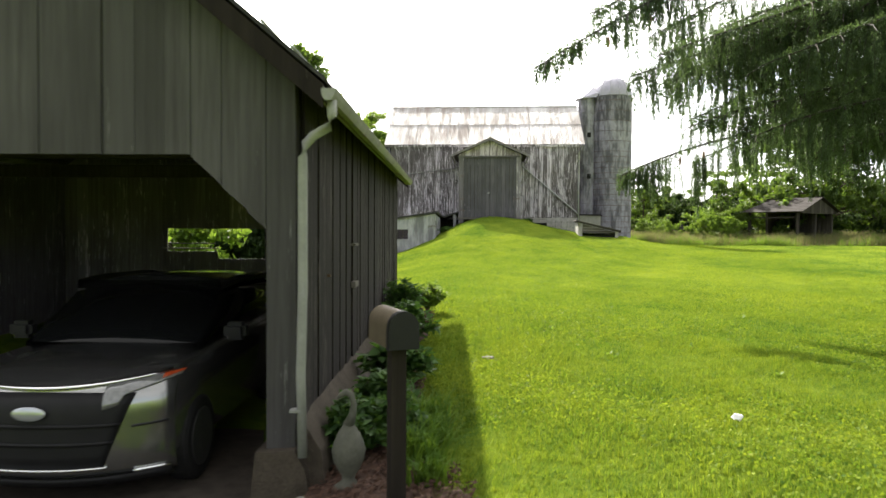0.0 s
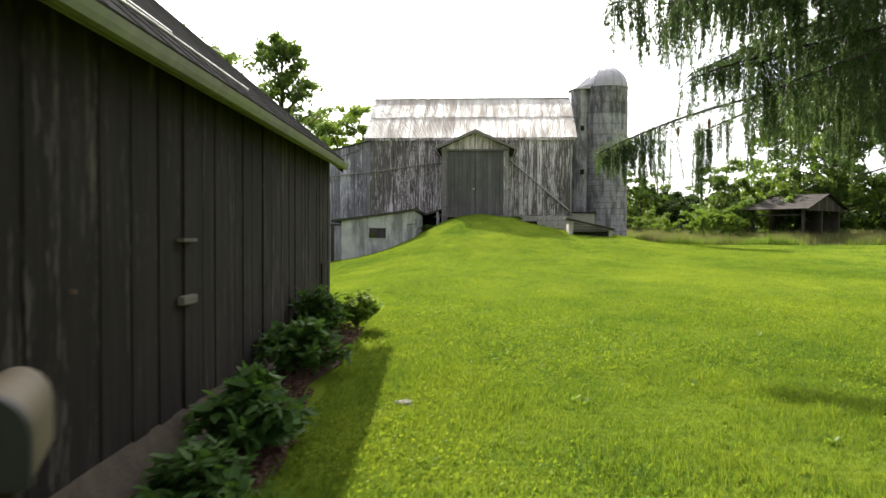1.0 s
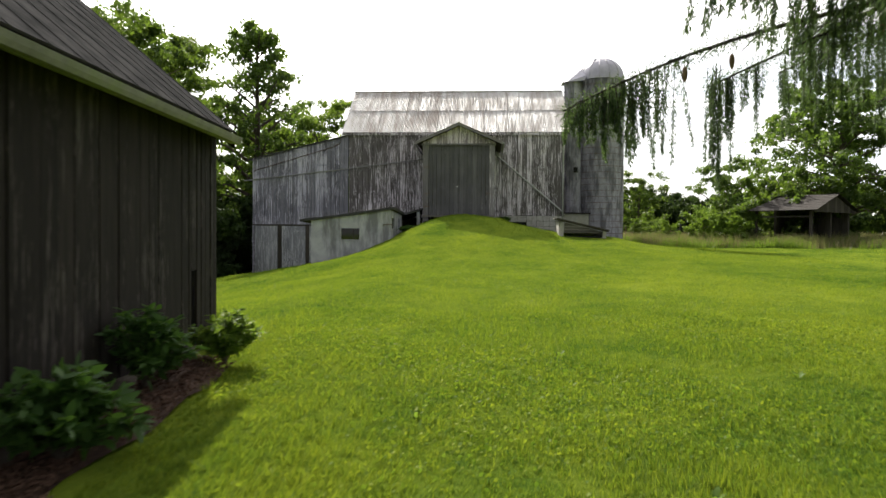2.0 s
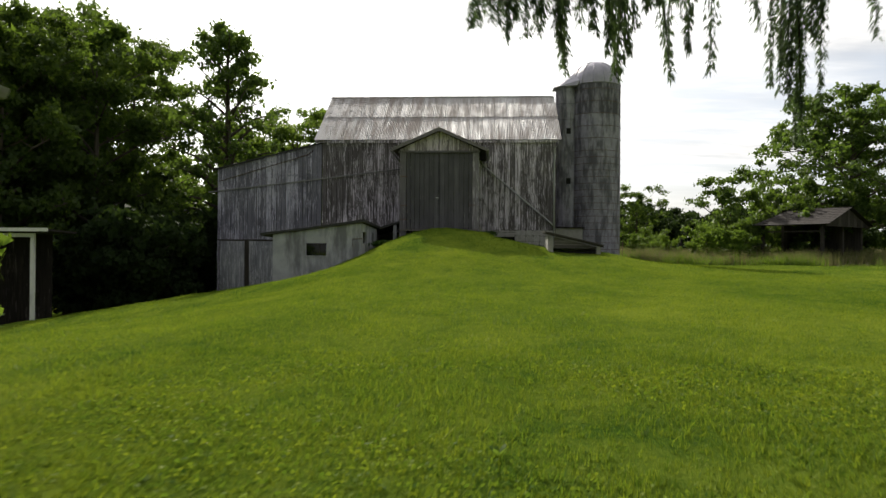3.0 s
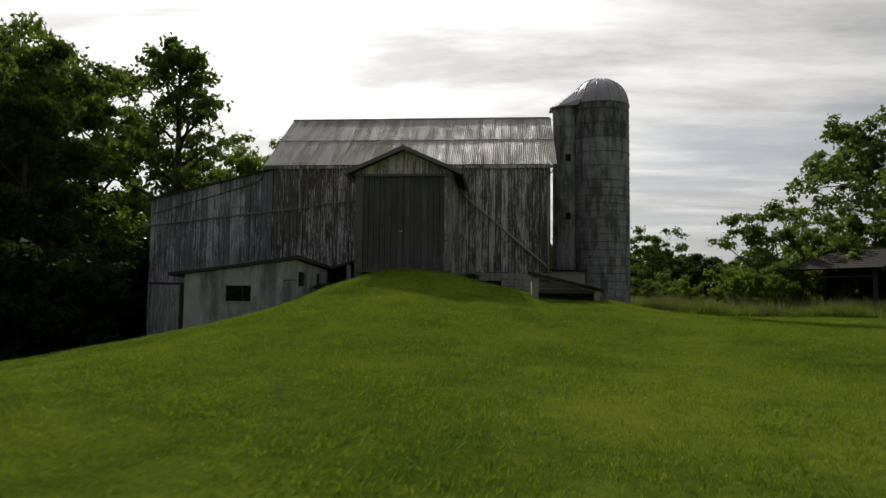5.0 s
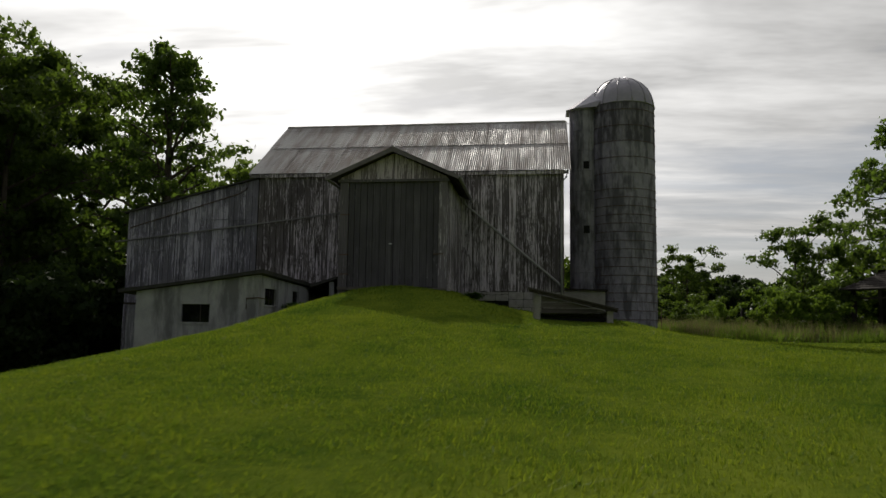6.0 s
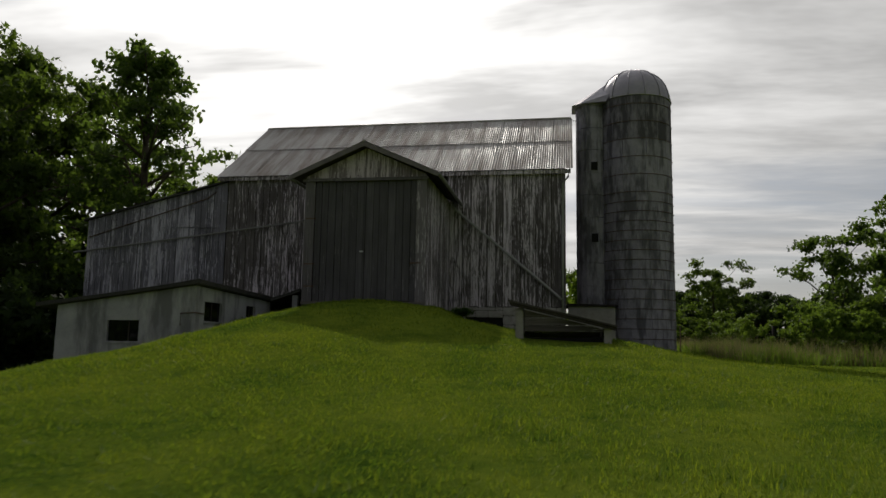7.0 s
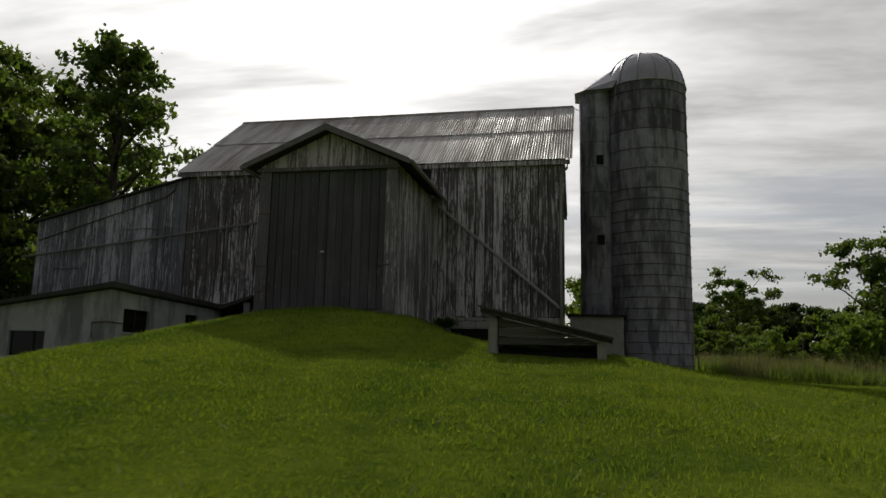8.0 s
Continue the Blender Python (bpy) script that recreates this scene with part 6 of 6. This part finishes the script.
def bush(x, y, r, h, leaf, kind, label, seed, category="bush", n=900, group="bushes in the bed", mat="bush_leaf"):
    """Many stems from one foot, each with leaves; kind 'broad' has arching stems, 'strap' long blades."""
    g = np.random.default_rng(seed)
    z = gz(x, y) + 0.03
    b = thing("bush" if kind != "strap" else "lily_clump", label, category, (x, y, z), group=group)
    if kind == "strap":
        V, F = [], []
        for k in range(n):
            az, ln, out = g.uniform(0, 6.28), h * g.uniform(0.7, 1.25), r * g.uniform(0.3, 1.2)
            o = len(V)
            bx, by = g.normal(0, r * 0.25), g.normal(0, r * 0.25)
            px, py = -math.sin(az), math.cos(az)
            for i in range(6):
                t = i / 5
                wdt = 0.013 * (1 - t * 0.9)
                cx, cy = bx + math.cos(az) * out * t * t, by + math.sin(az) * out * t * t
                cz = ln * (t - 0.45 * t * t * t * (0.6 + g.random() * 0.2))
                V += [(cx + px * wdt, cy + py * wdt, cz), (cx - px * wdt, cy - py * wdt, cz)]
            F += [(o + 2 * i, o + 2 * i + 1, o + 2 * i + 3, o + 2 * i + 2) for i in range(5)]
        link("foliage", mesh_of("foliage", V, F), "lily_leaf", b)
        return
    stems, c, out = [], [], []
    for k in range(34):
        az, s = g.uniform(0, 6.28), g.uniform(0.15, 1.0)
        e = Vector((math.cos(az) * r * s, math.sin(az) * r * s, h * (1.05 - 0.55 * s * s) * g.uniform(0.8, 1.05)))
        m = Vector((e.x * 0.35, e.y * 0.35, e.z * 0.7))
        stems.append(tube([(0, 0, 0), m, e], [0.007, 0.005, 0.002], 4, False))
        for q in range(n // 34):
            t = g.uniform(0.2, 1.0) ** 0.7
            p = m * (2 * t * (1 - t)) + e * (t * t)
            a = g.uniform(0, 6.28)
            c.append(np.array(p) + g.normal(size=3) * 0.02 * (1 + r))
            out.append((math.cos(a) + e.x, math.sin(a) + e.y, g.uniform(-0.15, 0.6)))
    link("stem", joined("stem", stems), "bark", b)
    link("foliage", cards("foliage", pointed_leaves(np.array(c), leaf, leaf * 0.5, np.array(out), seed)), mat, b)


bush(-1.12, 7.35, 0.36, 0.42, 0.11, "broad", "low leafy green bush in the mulch bed", 1, n=1300)
bush(-1.12, 8.35, 0.50, 0.60, 0.14, "broad", "arching leafy green peony bush in the mulch bed", 2, n=1900)
bush(-1.34, 10.6, 0.50, 0.58, 0.12, "broad", "dense dark green bush against the shed wall", 3, n=1900)
bush(-1.56, 12.2, 0.42, 0.68, 0.10, "broad", "tall leafy bush near the shed's far corner", 4, n=1800)
# lighter weed_leaf colour gives this last bush its sunlit look
bush(-1.20, 13.15, 0.38, 0.52, 0.065, "broad", "small-leaved bush at the end of the bed, sunlight painted into its leaves", 5, n=3200, mat="weed_leaf")
bush(-0.95, 6.45, 0.34, 0.42, 0.10, "broad", "low flowering bush with small leaves behind the mailbox", 6, n=1500)
bush(-1.24, 6.15, 0.34, 0.5, 0.09, "broad", "leafy bush beside the downspout", 7, n=1600)
bush(-0.60, 5.75, 0.30, 0.38, 0.0, "strap", "clump of long arching green lily leaves", 8, "plant", 150, "lily clumps")
bush(-0.55, 6.35, 0.28, 0.32, 0.0, "strap", "clump of long arching green lily leaves", 9, "plant", 110, "lily clumps")
bush(-0.62, 6.9, 0.32, 0.36, 0.0, "strap", "clump of long arching green lily leaves", 10, "plant", 110, "lily clumps")
bush(-0.50, 5.25, 0.22, 0.26, 0.0, "strap", "clump of long arching green lily leaves", 14, "plant", 90, "lily clumps")

bush(-2.72, 41.4, 0.4, 0.2, 0.08, "broad", "dark weeds growing against the whitewashed wall", 21, "weeds", 1100, "weeds at the walls")
bush(-2.66, 43.2, 0.4, 0.2, 0.08, "broad", "dark weeds growing against the whitewashed wall", 22, "weeds", 1000, "weeds at the walls")
bush(2.3, 47.4, 0.45, 0.3, 0.1, "broad", "dark weeds growing beside the barn foundation", 23, "weeds", 900, "weeds at the walls")


# ---- grass ----
def blocked(x, y):
    shed = (x < np.where(y < 13.5, -0.78, -1.40) - (y - 5.6) * 0.0437) & (x > -9.5) & (y > 4.6) & (y < 15.2)
    white = (x > -7.3) & (x < -3.0) & (y > 39.5)
    porch = (x > -2.1) & (x < 1.8) & (y > 43.6)
    barn = (x > -12.6) & (x < 5.8) & (y > 48.0)
    hatch = (x > 4.6) & (x < 6.9) & (y > 39.3) & (y < 41.5)
    drive = (x < -1.4) & (y < 6.0)
    return shed | white | porch | barn | hatch | drive


def grass(name, x0, x1, y0, y1, count, h0, h1, wide, mat, label, seed, lean=0.85, patchy=0.0, tufty=0.2):
    g = np.random.default_rng(seed)
    x, y = g.uniform(x0, x1, count), g.uniform(y0, y1, count)
    # gather blades into loose tufts of uneven height
    bunch = np.abs(np.sin(np.round(x / 0.11) * 12.99 + np.round(y / 0.13) * 78.23) * 43758.5) % 1.0
    tuft = g.normal(0, 0.025, (2, count))
    x, y = np.round(x / 0.11) * 0.11 * tufty + x * (1 - tufty) + tuft[0], np.round(y / 0.13) * 0.13 * tufty + y * (1 - tufty) + tuft[1]
    keep = ~blocked(x, y)
    if patchy:
        keep &= (np.sin(x * 1.1 + 2 * np.sin(y * 0.7)) + np.sin(y * 1.3 + x * 0.4) + g.normal(0, 0.7, count)) > patchy
    x, y, bunch = x[keep], y[keep], bunch[keep]
    n = len(x)
    z = height(x, y)
    patch = 0.75 + 0.25 * np.sin(x * 2.1 + 1.5 * np.sin(y * 1.7)) * np.sin(y * 2.3)
    h = g.uniform(h0, h1, n) * patch * (1 - tufty + 2 * tufty * bunch)
    az = g.uniform(0, 2 * np.pi, n)
    tilt = np.abs(g.normal(0, lean, n))
    tip = np.stack([np.cos(az) * h * tilt, np.sin(az) * h * tilt, h], 1)
    a2 = az + np.pi / 2 + g.normal(0, 0.6, n)
    w = np.stack([np.cos(a2), np.sin(a2), np.zeros(n)], 1) * (wide * g.uniform(0.6, 1.3, n))[:, None]
    p = np.stack([x, y, z - 0.005], 1)
    ob = link(name, cards(name, np.stack([p - w, p + w, p + tip], 1)), mat)
    return tagged(ob, label, "grass", kind="stuff")


grass("lawn_grass", -1.2, 5.6, 2.8, 11.0, 230000, 0.028, 0.080, 0.0042, "grass_blade", "short mown green lawn grass", 1, lean=0.75, tufty=0.38)
grass("lawn_grass", -1.6, 9.5, 11.0, 18.0, 150000, 0.026, 0.082, 0.0052, "grass_blade", "short mown green lawn grass", 18, lean=0.75, tufty=0.5)
grass("lawn_grass", 5.6, 9.5, 2.6, 11.0, 40000, 0.026, 0.082, 0.006, "grass_blade", "short mown green lawn grass", 19, lean=0.75, tufty=0.5)
grass("lawn_grass", -5.0, 12.0, 18.0, 32.0, 210000, 0.024, 0.072, 0.0062, "grass_blade", "short mown green lawn grass", 2, tufty=0.35)
grass("lawn_grass", -14.0, 14.0, 36.0, 48.0, 80000, 0.03, 0.09, 0.009, "grass_blade", "short mown green lawn grass on the bank", 3)
grass("lawn_grass", 9.5, 26.0, 5.0, 48.0, 45000, 0.03, 0.09, 0.014, "grass_blade", "short mown green lawn grass", 4)
grass("lawn_grass", -14.0, -5.0, 18.0, 36.0, 40000, 0.03, 0.08, 0.011, "grass_blade", "short mown green lawn grass", 14)
grass("lawn_grass", -5.0, 14.0, 32.0, 36.0, 50000, 0.03, 0.08, 0.009, "grass_blade", "short mown green lawn grass", 15)
grass("lawn_grass", -14.0, -1.6, 15.0, 18.0, 20000, 0.03, 0.08, 0.006, "grass_blade", "short mown green lawn grass", 5)
grass("tall_grass", 10.8, 40.0, 49.4, 58.0, 60000, 0.4, 1.0, 0.013, "dry_grass", "tall uncut meadow grass with dry seed heads", 6, 0.3, -0.6)
grass("meadow_weeds", 10.4, 40.0, 48.8, 56.0, 70000, 0.25, 0.85, 0.016, "weed_leaf", "tall green weeds along the meadow edge", 16, 0.5, 0.5)
grass("tall_grass", 11.0, 60.0, 60.0, 84.0, 40000, 0.4, 1.0, 0.02, "dry_grass", "tall uncut meadow grass", 7, 0.25)


def clover(seed=9):
    g = np.random.default_rng(seed)
    n = 80000
    x, y = g.uniform(-1.0, 9.0, n), g.uniform(2.8, 17, n)
    keep = (~blocked(x, y)) & ((np.sin(x * 1.3 + 2 * np.sin(y * 0.9)) + np.sin(y * 1.1 + x * 0.5)) + g.normal(0, 0.5, n) > 0.1)
    x, y = x[keep], y[keep]
    c = np.stack([x, y, height(x, y) + g.uniform(0.02, 0.05, len(x))], 1)
    ob = link("clover", cards("clover", leaf_cards(c, 0.030, 0.022, 0.0, 0.8, seed)), "grass_blade")
    tagged(ob, "small round clover leaves scattered through the lawn", "clover", kind="stuff")


clover()


grass("grass_tuft", -6.0, 12.0, 4.0, 38.0, 60000, 0.05, 0.11, 0.0055, "grass_blade", "longer tufts of grass scattered over the lawn", 12, 0.45, 0.9)


def make_weed(x, y, seed):
    g = random.Random(seed)
    w = thing("lawn_weed", "small broad-leaved weed growing in the lawn", "weed", (x, y, gz(x, y)), group="lawn weeds")
    for k in range(5):
        az, ln = k * 1.3 + g.random(), g.uniform(0.07, 0.11)
        d = Vector((math.cos(az), math.sin(az), 0))
        p = Vector((-d.y, d.x, 0))
        v = []
        for t, wd in ((0, 0.004), (0.35, 0.018), (0.7, 0.016), (1.0, 0.002)):
            c = d * ln * t * 0.7 + Vector((0, 0, ln * (0.9 * t - 0.25 * t * t)))
            v += [tuple(c + p * wd), tuple(c - p * wd)]
        link("leaf", mesh_of("leaf", v, [(0, 1, 3, 2), (2, 3, 5, 4), (4, 5, 7, 6)]), "weed_leaf", w)


for k, (x, y) in enumerate([(1.5, 9.2), (1.42, 9.32), (2.6, 9.9), (3.1, 8.2), (0.9, 11.4), (4.4, 13.2), (2.2, 13.9)]):
    make_weed(x, y, k)
